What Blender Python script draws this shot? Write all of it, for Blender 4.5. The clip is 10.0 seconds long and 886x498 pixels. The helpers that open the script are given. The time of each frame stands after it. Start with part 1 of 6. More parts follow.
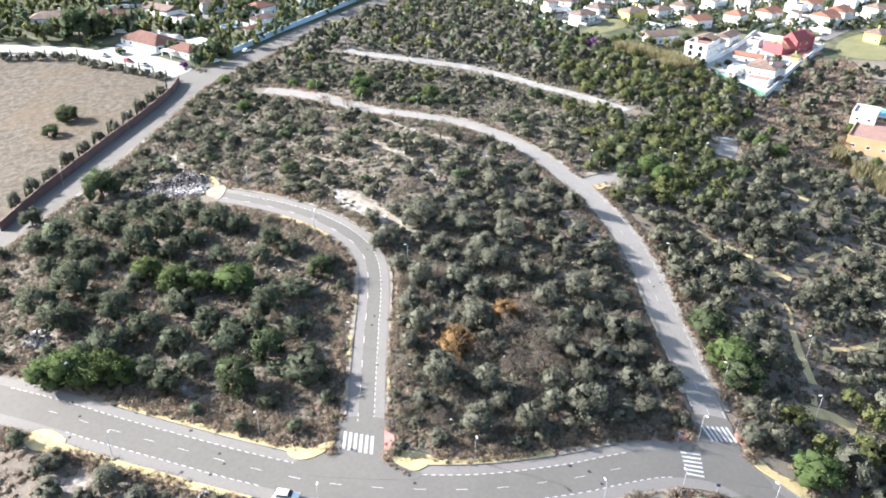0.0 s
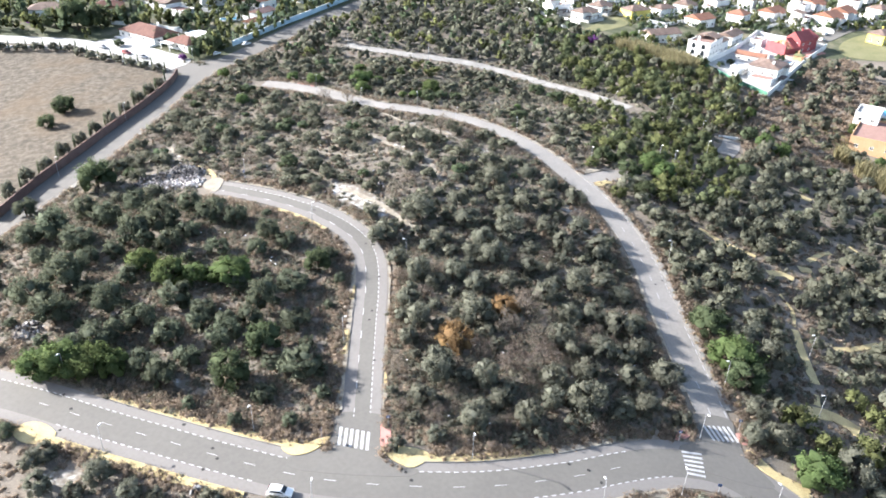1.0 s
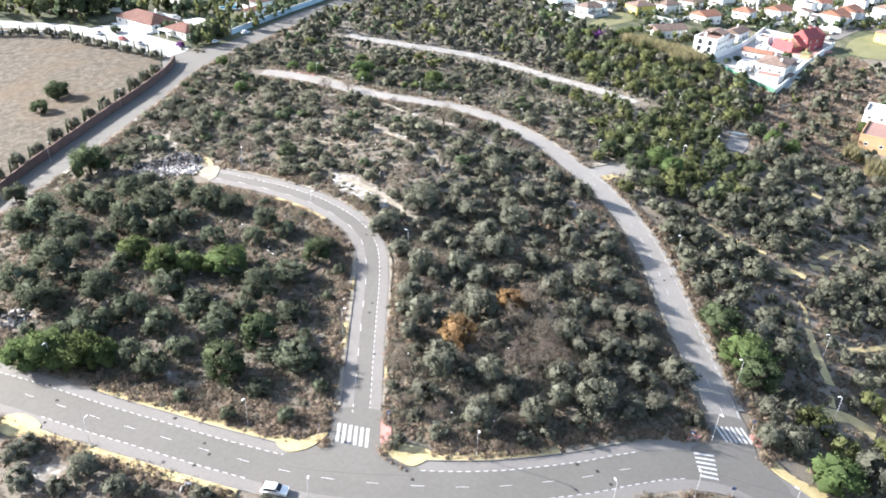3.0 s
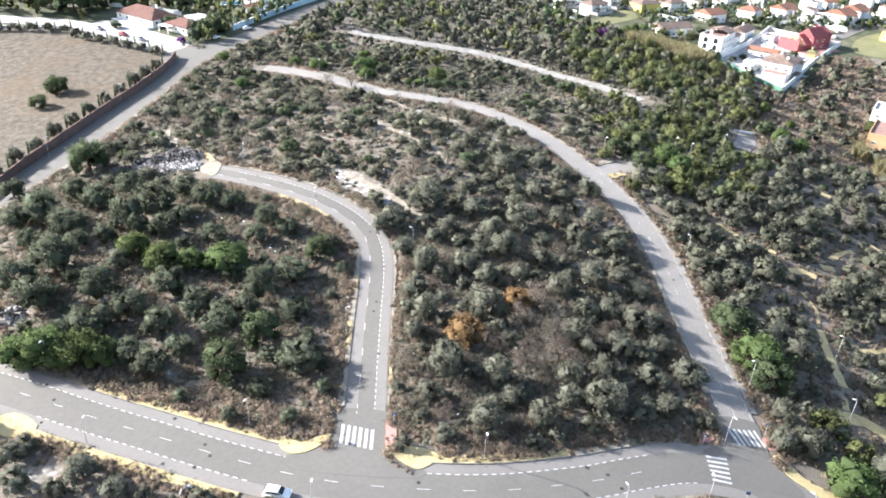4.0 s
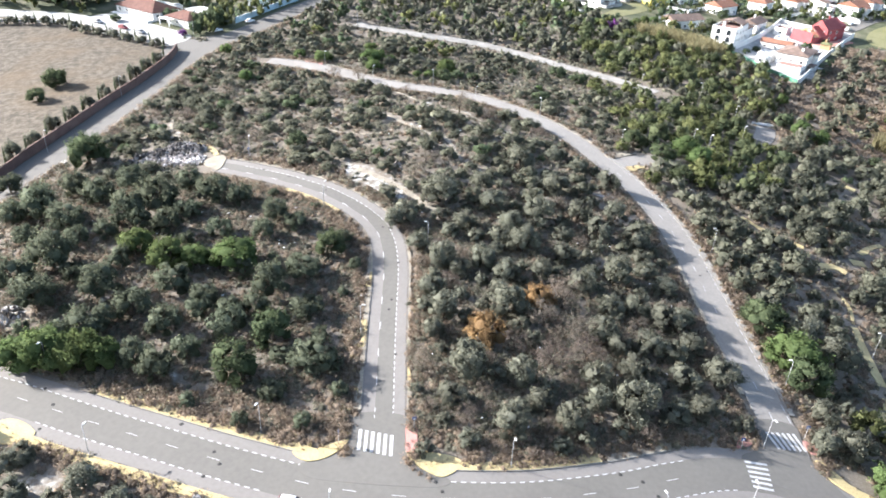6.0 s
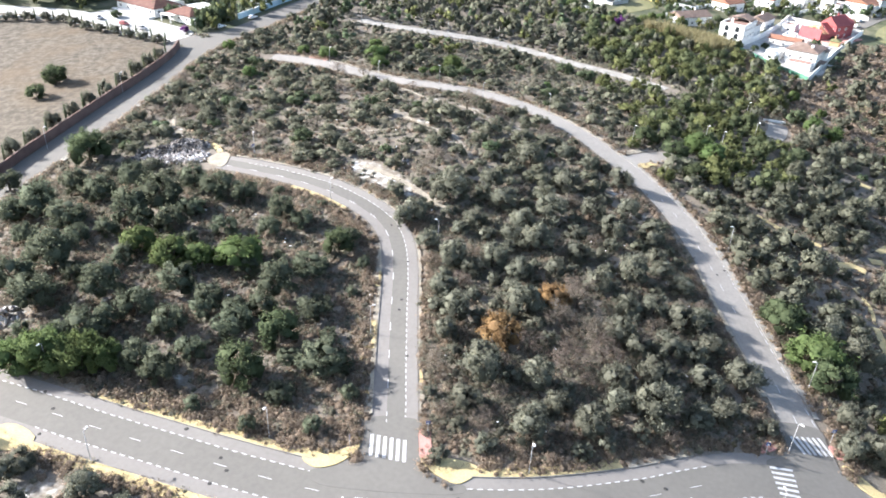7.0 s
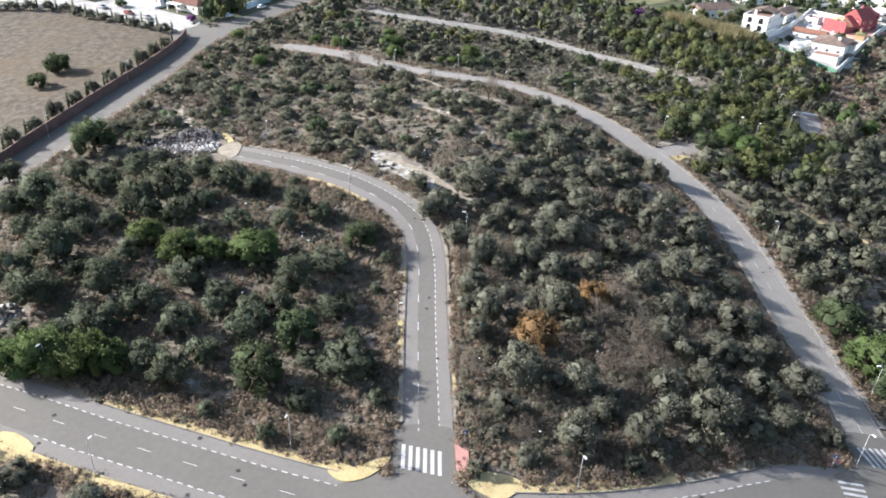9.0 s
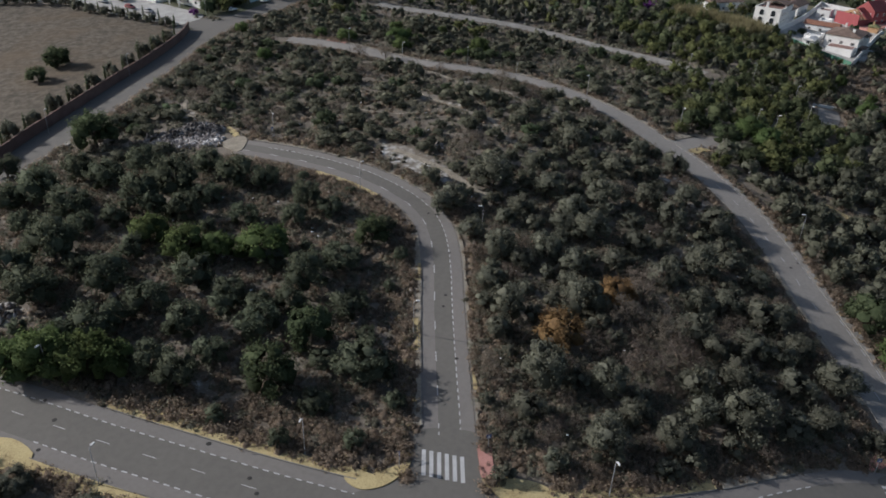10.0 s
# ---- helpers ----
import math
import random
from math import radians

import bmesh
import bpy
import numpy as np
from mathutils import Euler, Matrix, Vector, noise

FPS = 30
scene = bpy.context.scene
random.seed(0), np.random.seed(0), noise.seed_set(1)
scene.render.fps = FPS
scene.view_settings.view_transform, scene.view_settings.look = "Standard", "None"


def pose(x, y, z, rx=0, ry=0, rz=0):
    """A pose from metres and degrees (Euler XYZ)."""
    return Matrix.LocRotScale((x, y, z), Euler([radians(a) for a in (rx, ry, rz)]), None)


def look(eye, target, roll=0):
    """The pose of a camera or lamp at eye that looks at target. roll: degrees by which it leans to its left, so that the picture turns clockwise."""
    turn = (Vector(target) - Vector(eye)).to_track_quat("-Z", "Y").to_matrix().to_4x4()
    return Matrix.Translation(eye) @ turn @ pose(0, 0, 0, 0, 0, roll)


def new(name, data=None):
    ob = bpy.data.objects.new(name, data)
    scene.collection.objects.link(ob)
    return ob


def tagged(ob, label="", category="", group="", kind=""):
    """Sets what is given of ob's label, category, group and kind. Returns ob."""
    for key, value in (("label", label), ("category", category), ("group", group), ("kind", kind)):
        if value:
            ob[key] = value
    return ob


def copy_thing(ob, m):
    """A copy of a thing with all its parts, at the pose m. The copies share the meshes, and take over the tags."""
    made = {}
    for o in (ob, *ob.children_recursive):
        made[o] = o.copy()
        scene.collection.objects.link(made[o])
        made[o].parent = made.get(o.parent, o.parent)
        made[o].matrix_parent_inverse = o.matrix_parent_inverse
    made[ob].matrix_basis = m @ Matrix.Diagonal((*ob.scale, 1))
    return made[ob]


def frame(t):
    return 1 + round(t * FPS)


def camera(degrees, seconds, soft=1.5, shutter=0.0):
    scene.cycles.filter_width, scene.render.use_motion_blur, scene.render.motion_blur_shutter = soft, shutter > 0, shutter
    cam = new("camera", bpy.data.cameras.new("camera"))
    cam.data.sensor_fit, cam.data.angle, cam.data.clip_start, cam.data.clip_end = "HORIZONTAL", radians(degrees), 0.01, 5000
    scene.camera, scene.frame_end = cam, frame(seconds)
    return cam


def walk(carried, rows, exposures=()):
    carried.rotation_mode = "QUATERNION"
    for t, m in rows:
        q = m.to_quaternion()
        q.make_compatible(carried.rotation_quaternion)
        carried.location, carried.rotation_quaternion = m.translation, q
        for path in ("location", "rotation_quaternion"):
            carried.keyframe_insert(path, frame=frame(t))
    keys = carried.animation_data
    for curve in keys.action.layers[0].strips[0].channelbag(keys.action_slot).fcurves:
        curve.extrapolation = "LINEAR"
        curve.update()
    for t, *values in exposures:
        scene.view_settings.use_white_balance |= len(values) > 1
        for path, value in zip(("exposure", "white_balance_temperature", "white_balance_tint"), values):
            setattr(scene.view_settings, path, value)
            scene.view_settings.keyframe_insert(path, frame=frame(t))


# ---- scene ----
cam = camera(62.31, 10.0, soft=1.75)
walk(cam, [
    (0.0, look((17.08, -98.54, 96.14), (15.01, -11.39, 47.14), 1.07)),
    (0.5, look((17.03, -97.81, 95.06), (15.05, -10.67, 46.03), 1.46)),
    (1.0, look((16.96, -97.05, 94.05), (15.07, -9.94, 44.98), 1.74)),
    (1.5, look((16.77, -96.23, 92.97), (15.01, -9.13, 43.87), 1.96)),
    (2.0, look((16.53, -95.28, 91.94), (14.87, -8.22, 42.77), 2.17)),
    (2.5, look((16.08, -94.21, 90.85), (14.54, -7.14, 41.68), 2.42)),
    (4.0, look((14.21, -90.59, 87.82), (12.78, -3.53, 38.64), 2.89)),
    (4.5, look((13.45, -89.30, 86.77), (12.03, -2.25, 37.58), 2.90)),
    (5.0, look((12.48, -87.87, 85.48), (11.09, -0.80, 36.32), 2.71)),
    (5.5, look((11.52, -86.37, 84.34), (10.12, 0.66, 35.11), 2.67)),
    (7.0, look((8.18, -81.41, 80.84), (6.80, 5.63, 31.61), 2.65)),
    (7.5, look((6.92, -79.55, 79.46), (5.55, 7.48, 30.23), 2.66)),
    (8.0, look((5.65, -77.61, 77.96), (4.22, 9.41, 28.72), 2.63)),
    (8.5, look((4.31, -75.59, 76.35), (2.78, 11.46, 27.16), 2.65)),
    (9.0, look((2.91, -73.48, 74.65), (1.29, 13.61, 25.53), 2.71)),
    (9.5, look((1.50, -71.31, 72.92), (-0.18, 15.75, 23.76), 2.66)),
    (10.0, look((0.10, -69.10, 71.15), (-1.63, 17.95, 21.97), 2.46)),
], exposures=[
    (0.0, 2.08), (8.5, 2.08), (9.0, 1.5), (9.5, 0.85), (10.0, -0.05),
])

# ---------------------------------------------------------------- light
SUN_AZ, SUN_EL = radians(168), radians(26)      # the sun stands in the west, rather low
sun_dir = Vector((math.cos(SUN_AZ) * math.cos(SUN_EL), math.sin(SUN_AZ) * math.cos(SUN_EL), math.sin(SUN_EL)))
world = bpy.data.worlds.new("sky")
scene.world = world
world.use_nodes = True
wn = world.node_tree
sky = wn.nodes.new("ShaderNodeTexSky")
sky.sky_type, sky.sun_disc = "NISHITA", False
sky.sun_elevation, sky.sun_rotation = SUN_EL, math.atan2(sun_dir.x, sun_dir.y) % (2 * math.pi)
sky.dust_density = 2.0
wn.links.new(sky.outputs[0], wn.nodes["Background"].inputs[0])
wn.nodes["Background"].inputs[1].default_value = 0.095
sun = new("sun", bpy.data.lights.new("sun", "SUN"))
sun.data.energy, sun.data.angle, sun.data.color = 4.5, radians(0.55), (1.0, 0.985, 0.99)
sun.matrix_world = look(sun_dir * 400, (0, 0, 0))

# ---------------------------------------------------------------- materials
def material(name, colours, scale=1.0, fine=6.0, rough=0.9, bump=0.3, island=0.0, obj=0.0, metal=0.0, space="Object", detail=6.0, depth=0.05):
    """Colours blended by coarse and fine noise; island, obj: random change of value by leaf or by object."""
    m = bpy.data.materials.new(name)
    m.use_nodes = True
    t = m.node_tree
    n, l = t.nodes, t.links
    bsdf = n["Principled BSDF"]
    bsdf.inputs["Roughness"].default_value, bsdf.inputs["Metallic"].default_value = rough, metal
    bsdf.inputs["Specular IOR Level"].default_value = 0.3
    co = n.new("ShaderNodeTexCoord")
    a, b = n.new("ShaderNodeTexNoise"), n.new("ShaderNodeTexNoise")
    for tex, s in ((a, scale), (b, scale * fine)):
        l.new(co.outputs[space], tex.inputs["Vector"])
        tex.inputs["Scale"].default_value, tex.inputs["Detail"].default_value = s, detail
    mix = n.new("ShaderNodeMath")
    mix.operation = "MULTIPLY_ADD"
    l.new(b.outputs["Fac"], mix.inputs[0])
    mix.inputs[1].default_value = 0.5
    half = n.new("ShaderNodeMath")
    half.operation = "MULTIPLY"
    l.new(a.outputs["Fac"], half.inputs[0])
    half.inputs[1].default_value = 0.5
    l.new(half.outputs[0], mix.inputs[2])
    ramp = n.new("ShaderNodeValToRGB")
    e = ramp.color_ramp.elements
    while len(e) < len(colours):
        e.new(0.5)
    for k, col in enumerate(colours):
        e[k].position = 0.5 if len(colours) == 1 else 0.34 + 0.32 * k / (len(colours) - 1)
        e[k].color = (*col, 1)
    l.new(mix.outputs[0], ramp.inputs[0])
    out = ramp.outputs[0]
    for source, amount in (("island", island), ("obj", obj)):
        if amount:
            if source == "island":
                r = n.new("ShaderNodeNewGeometry").outputs["Random Per Island"]
            else:
                r = n.new("ShaderNodeObjectInfo").outputs["Random"]
            hsv = n.new("ShaderNodeHueSaturation")
            mr = n.new("ShaderNodeMapRange")
            mr.inputs["To Min"].default_value, mr.inputs["To Max"].default_value = 1 - amount, 1 + amount
            l.new(r, mr.inputs["Value"])
            l.new(mr.outputs[0], hsv.inputs["Value"])
            if source == "obj":
                hue = n.new("ShaderNodeMapRange")
                hue.inputs["To Min"].default_value, hue.inputs["To Max"].default_value = 0.485, 0.512
                l.new(r, hue.inputs["Value"])
                l.new(hue.outputs[0], hsv.inputs["Hue"])
            l.new(out, hsv.inputs["Color"])
            out = hsv.outputs[0]
    l.new(out, bsdf.inputs["Base Color"])
    if bump:
        bm_ = n.new("ShaderNodeBump")
        bm_.inputs["Strength"].default_value, bm_.inputs["Distance"].default_value = bump, depth
        l.new(b.outputs["Fac"], bm_.inputs["Height"])
        l.new(bm_.outputs[0], bsdf.inputs["Normal"])
    return m


def leafy(name, colours, **k):
    m = material(name, colours, scale=k.pop("scale", 2.6), fine=k.pop("fine", 9), rough=0.95, bump=0, **k)
    m.node_tree.nodes["Principled BSDF"].inputs["Specular IOR Level"].default_value = 0.12
    t = m.node_tree
    bsdf = t.nodes["Principled BSDF"]
    back = t.nodes.new("ShaderNodeBsdfTranslucent")
    t.links.new(bsdf.inputs["Base Color"].links[0].from_socket, back.inputs[0])
    tint, value, one = t.nodes.new("ShaderNodeAttribute"), t.nodes.new("ShaderNodeHueSaturation"), t.nodes.new("ShaderNodeMath")
    tint.attribute_name = "tint"
    one.inputs[1].default_value = 1.0
    t.links.new(tint.outputs["Fac"], one.inputs[0])
    t.links.new(one.outputs[0], value.inputs["Value"])
    t.links.new(bsdf.inputs["Base Color"].links[0].from_socket, value.inputs["Color"])
    t.links.new(value.outputs[0], bsdf.inputs["Base Color"])
    t.links.new(value.outputs[0], back.inputs[0])
    add = t.nodes.new("ShaderNodeMixShader")
    add.inputs[0].default_value = 0.48
    t.links.new(bsdf.outputs[0], add.inputs[1])
    t.links.new(back.outputs[0], add.inputs[2])
    t.links.new(add.outputs[0], t.nodes["Material Output"].inputs[0])
    return m


M_ASPHALT = material("asphalt", [(0.123, 0.116, 0.106), (0.137, 0.129, 0.117), (0.150, 0.141, 0.129)], 0.07, 18, 0.9, 0.06, detail=4)
M_ASPHALT_OLD = material("bleached_asphalt", [(0.207, 0.192, 0.175), (0.236, 0.220, 0.203), (0.271, 0.254, 0.234)], 0.10, 16, 0.92, 0.08, detail=4)
M_PAINT = material("road_paint", [(0.34, 0.34, 0.34), (0.46, 0.46, 0.46), (0.55, 0.55, 0.55)], 0.8, 12, 0.7, 0.1)
M_SAND = material("yellow_paving", [(0.297, 0.229, 0.120), (0.444, 0.360, 0.187), (0.523, 0.438, 0.243)], 0.35, 12, 0.95, 0.3)
M_DUST = material("dusty_paving", [(0.17, 0.148, 0.118), (0.27, 0.238, 0.19), (0.36, 0.325, 0.265)], 0.4, 10, 0.95, 0.4)
M_KERB = material("concrete_kerb", [(0.160, 0.152, 0.140), (0.224, 0.214, 0.198)], 0.6, 14, 0.9, 0.2)
M_PINK = material("red_paving", [(0.36, 0.17, 0.14), (0.50, 0.27, 0.24)], 0.6, 14, 0.9, 0.2)
M_OLIVE = leafy("olive_leaves", [(0.103, 0.108, 0.080), (0.158, 0.162, 0.126), (0.229, 0.232, 0.181)], island=0.25, obj=0.15)
M_HOLM = leafy("holm_leaves", [(0.076, 0.090, 0.061), (0.117, 0.133, 0.091), (0.170, 0.186, 0.134)], island=0.25, obj=0.15)
M_GREEN = leafy("green_leaves", [(0.069, 0.101, 0.038), (0.106, 0.145, 0.057), (0.146, 0.190, 0.084)], island=0.2, obj=0.15)
M_BAY = leafy("bay_leaves", [(0.053, 0.070, 0.039), (0.083, 0.105, 0.056), (0.123, 0.145, 0.082)], island=0.2, obj=0.12)
M_DARK = leafy("dark_leaves", [(0.067, 0.087, 0.052), (0.105, 0.133, 0.077), (0.149, 0.185, 0.105)], island=0.25, obj=0.15)
M_ORANGE = leafy("rust_leaves", [(0.17, 0.110, 0.062), (0.28, 0.18, 0.09), (0.40, 0.27, 0.125)], island=0.3)
M_BARE = leafy("bare_twigs", [(0.150, 0.123, 0.101), (0.218, 0.184, 0.153), (0.286, 0.248, 0.210)], island=0.3, obj=0.15)
M_SCRUB = leafy("dry_scrub", [(0.183, 0.142, 0.105), (0.268, 0.210, 0.159), (0.369, 0.295, 0.228)], island=0.2, scale=0.6, fine=6)
M_GRASS = leafy("dry_grass", [(0.16, 0.13, 0.07), (0.26, 0.21, 0.12), (0.36, 0.30, 0.18)], island=0.4, scale=0.6, fine=6)
M_BARK = material("bark", [(0.07, 0.055, 0.042), (0.13, 0.105, 0.08)], 3, 5, 0.95, 0.6)
M_STEEL = material("galvanised_steel", [(0.30, 0.30, 0.31), (0.42, 0.42, 0.43)], 2, 6, 0.5, 0.05)
M_HEAD = material("lamp_head", [(0.62, 0.62, 0.62), (0.74, 0.74, 0.74)], 2, 6, 0.4, 0)
M_IRON = material("cast_iron", [(0.02, 0.02, 0.02), (0.045, 0.043, 0.04)], 4, 6, 0.7, 0.2)
M_WHITE = material("white_render", [(0.607, 0.598, 0.570), (0.736, 0.727, 0.708), (0.773, 0.764, 0.745)], 0.3, 8, 0.85, 0.1)
M_CREAM = material("ochre_render", [(0.406, 0.245, 0.133), (0.515, 0.320, 0.187)], 0.3, 8, 0.85, 0.1)
M_YELLOWWALL = material("yellow_render", [(0.62, 0.50, 0.12), (0.74, 0.60, 0.18)], 0.3, 8, 0.85, 0.1)
M_REDWALL = material("red_render", [(0.26, 0.058, 0.064), (0.33, 0.088, 0.092)], 0.3, 8, 0.8, 0.1)
M_TILE = material("roof_tiles", [(0.10, 0.072, 0.06), (0.16, 0.115, 0.095), (0.23, 0.165, 0.135)], 0.5, 9, 0.85, 0.5)
M_REDTILE = material("red_roof_tiles", [(0.22, 0.052, 0.054), (0.30, 0.082, 0.082)], 0.5, 9, 0.75, 0.5)
M_ORANGETILE = material("orange_roof_tiles", [(0.187, 0.085, 0.055), (0.264, 0.136, 0.093)], 0.5, 9, 0.8, 0.5)
M_BRICK = material("brown_wall", [(0.10, 0.062, 0.054), (0.145, 0.09, 0.078), (0.19, 0.125, 0.105)], 0.4, 12, 0.9, 0.5)
M_GLASS = material("window_glass", [(0.02, 0.025, 0.03), (0.035, 0.04, 0.045)], 0.5, 3, 0.08, 0)
M_CHALK = material("chalky_concrete", [(0.180, 0.168, 0.152), (0.254, 0.242, 0.221), (0.344, 0.328, 0.303)], 0.25, 12, 0.95, 0.3)
M_TRUNKWHITE = material("pale_concrete", [(0.276, 0.267, 0.253), (0.368, 0.359, 0.340), (0.497, 0.488, 0.469)], 0.3, 9, 0.9, 0.2)
M_POOL = material("pool_water", [(0.05, 0.26, 0.40), (0.09, 0.36, 0.50)], 0.4, 4, 0.05, 0)
M_NET = material("green_netting", [(0.07, 0.20, 0.13), (0.12, 0.28, 0.19)], 0.5, 10, 0.8, 0.3)
M_BLUE = material("pale_blue_paint", [(0.36, 0.50, 0.58), (0.48, 0.62, 0.70)], 0.3, 8, 0.8, 0.1)
M_CAR = material("white_car_paint", [(0.72, 0.73, 0.74), (0.78, 0.79, 0.80)], 0.4, 4, 0.25, 0)
M_TYRE = material("tyre_rubber", [(0.015, 0.015, 0.015), (0.03, 0.03, 0.03)], 3, 5, 0.9, 0.1)
M_PURPLE = leafy("purple_flowers", [(0.12, 0.04, 0.16), (0.22, 0.08, 0.27)], island=0.3)
M_GREYSCRUB = leafy("grey_scrub", [(0.126, 0.123, 0.092), (0.195, 0.187, 0.141), (0.278, 0.264, 0.205)], island=0.2, scale=0.6, fine=6)
M_REED = leafy("cane_reeds", [(0.16, 0.15, 0.08), (0.26, 0.23, 0.13), (0.34, 0.30, 0.18)], island=0.35)
M_LAWN = material("dry_lawn", [(0.115, 0.12, 0.055), (0.155, 0.152, 0.075), (0.195, 0.18, 0.10)], 0.12, 10, 0.95, 0.3)
M_WARM = material("warm_asphalt", [(0.165, 0.153, 0.143), (0.184, 0.171, 0.160), (0.201, 0.188, 0.175)], 0.09, 18, 0.9, 0.06, detail=4)
M_BROWNTILE = material("red_brown_roof_tiles", [(0.084, 0.038, 0.030), (0.124, 0.057, 0.043), (0.167, 0.084, 0.062)], 0.5, 9, 0.85, 0.5)
M_TERRA = material("terracotta_floor", [(0.198, 0.119, 0.100), (0.279, 0.176, 0.150)], 0.4, 12, 0.85, 0.2)
M_OLIVE_WOOD = leafy("olive_wood_leaves", [(0.102, 0.107, 0.077), (0.151, 0.156, 0.115), (0.211, 0.211, 0.164)], island=0.2, scale=0.5, fine=7)
M_DARK_WOOD = leafy("garden_wood_leaves", [(0.076, 0.107, 0.063), (0.126, 0.163, 0.097), (0.180, 0.225, 0.138)], island=0.2, scale=0.5, fine=7)
M_GREEN_WOOD = leafy("fresh_wood_leaves", [(0.090, 0.102, 0.043), (0.140, 0.154, 0.068), (0.198, 0.210, 0.094)], island=0.2, scale=0.5, fine=7)
M_BAY_WOOD = leafy("bay_wood_leaves", [(0.072, 0.089, 0.047), (0.116, 0.137, 0.073), (0.168, 0.186, 0.100)], island=0.2, scale=0.5, fine=7)

# ---------------------------------------------------------------- land
def hill(x, y, a, b, r):
    return np.exp(-((x - a) ** 2 + (y - b) ** 2) / (2 * r * r))


def land(x, y):
    """Height of the slope, without its small relief."""
    x, y = np.asarray(x, float), np.asarray(y, float)
    u, v = np.clip(x, -170, 170) / 100, (np.clip(y, -30, 330) - 100) / 100
    z = 7.11 - 2.53 * u + 4.31 * v - 5.99 * u * u + 0.35 * u * v - 1.98 * v * v - 0.43 * u**3 + 2.79 * u * u * v - 0.77 * u * v * v + 0.57 * v**3
    return z + 2.38 * hill(x, y, 2, 105, 26) - 3.51 * hill(x, y, 40, 215, 38) - 2.31 * hill(x, y, -20, 30, 22)


def landz(x, y):
    return float(land(x, y))


def spline(points, step=1.5):
    """A smooth line through plan points: an array of x, y at even steps."""
    p = np.array(points, float)
    p = np.vstack([2 * p[0] - p[1], p, 2 * p[-1] - p[-2]])
    out = []
    for a, b, c, d in zip(p, p[1:], p[2:], p[3:]):
        t = np.linspace(0, 1, 24, endpoint=False)[:, None]
        out.append(0.5 * (2 * b + (c - a) * t + (2 * a - 5 * b + 4 * c - d) * t**2 + (3 * b - a - 3 * c + d) * t**3))
    q = np.vstack(out + [p[-2:-1]])
    s = np.r_[0, np.cumsum(np.hypot(*np.diff(q, axis=0).T))]
    t = np.linspace(0, s[-1], max(2, int(s[-1] / step) + 1))
    return np.stack([np.interp(t, s, q[:, 0]), np.interp(t, s, q[:, 1])], 1)


def sides(line):
    d = np.gradient(line, axis=0)
    d /= np.hypot(d[:, 0], d[:, 1])[:, None]
    return np.stack([d[:, 1], -d[:, 0]], 1)


def mesh_object(name, verts, faces, mat, parent=None, smooth=False):
    me = bpy.data.meshes.new(name)
    me.from_pydata([tuple(map(float, v)) for v in verts], [], faces)
    me.materials.append(mat)
    if smooth:
        me.polygons.foreach_set("use_smooth", [True] * len(me.polygons))
    me.update()
    ob = new(name, me)
    if parent:
        ob.parent = parent
    return ob


def strip(name, line, profile, mat, wobble=0.0, seed=0, parent=None):
    """A profile of (offset to the right, height above the land) drawn along a plan line."""
    n, rng, k = sides(line), np.random.default_rng(seed), len(profile)
    wob = np.convolve(rng.normal(0, 1, len(line) + 8), np.ones(3) / 3, "valid")[: len(line)] * wobble
    verts, faces = [], []
    for i, (p, m) in enumerate(zip(line, n)):
        for j, (o, h) in enumerate(profile):
            q = p + m * (o + (wob[i] if j >= k - 2 else 0))
            verts.append((q[0], q[1], landz(*q) + h))
    for i in range(len(line) - 1):
        for j in range(k - 1):
            a = i * k + j
            faces.append((a, a + 1, a + k + 1, a + k))
    return mesh_object(name, verts, faces, mat, parent)


def along(line, s0, s1):
    s = np.r_[0, np.cumsum(np.hypot(*np.diff(line, axis=0).T))]
    t = np.arange(s0, min(s1, s[-1]), 1.0)
    return np.stack([np.interp(t, s, line[:, 0]), np.interp(t, s, line[:, 1])], 1)


AVENUE = spline([(-140, 28), (-110, 20), (-85, 12.8), (-72, 9), (-59.7, 5.4), (-46.3, 1.1), (-33.6, -2.5), (-19.5, -6.3), (-5.6, -9.1), (8.5, -9.5),
                 (23.4, -8.1), (38.1, -4.3), (47, -1), (55, 1.6), (62, 2.4), (67.5, 1.6), (72.5, -1), (79, -6), (90, -15), (110, -30)])
MIDDLE = spline([(0.6, -7), (0.35, 3.2), (-0.05, 10), (-0.65, 17.3), (-1.25, 25.4), (-1.85, 34), (-2.4, 43.2), (-3.1, 50), (-4.3, 56.2), (-6.4, 61.5),
                 (-9.5, 65.8), (-13.5, 69.7), (-18, 73.2), (-23, 76.5), (-32, 81), (-39.4, 84), (-46, 86.4), (-51, 88)])
EAST = spline([(69.2, 2), (68.8, 11.1), (68.2, 20), (67.4, 28), (66.4, 40), (65.6, 50), (65, 60), (64.1, 67.5), (62.9, 76), (60.8, 84.5), (58.3, 92.2), (55, 100.2),
               (50.4, 108.8), (44.3, 120.6), (36.5, 131.5), (28, 141), (20, 147), (13.1, 150.8), (1.6, 153.7), (-10.1, 155.7), (-20.2, 159.1), (-31.1, 165.4),
               (-40, 170.1), (-53.1, 174.1), (-59.5, 175.1)])
NORTH = spline([(-36, 233.5), (-29, 230.5), (-19.6, 229), (-12.2, 227.8), (-2.5, 227.1), (7.2, 226.7), (19.3, 225.4), (31.2, 220.4), (42.6, 213.5), (54, 204.8), (66.8, 195.9), (72.7, 191), (81.9, 182)])
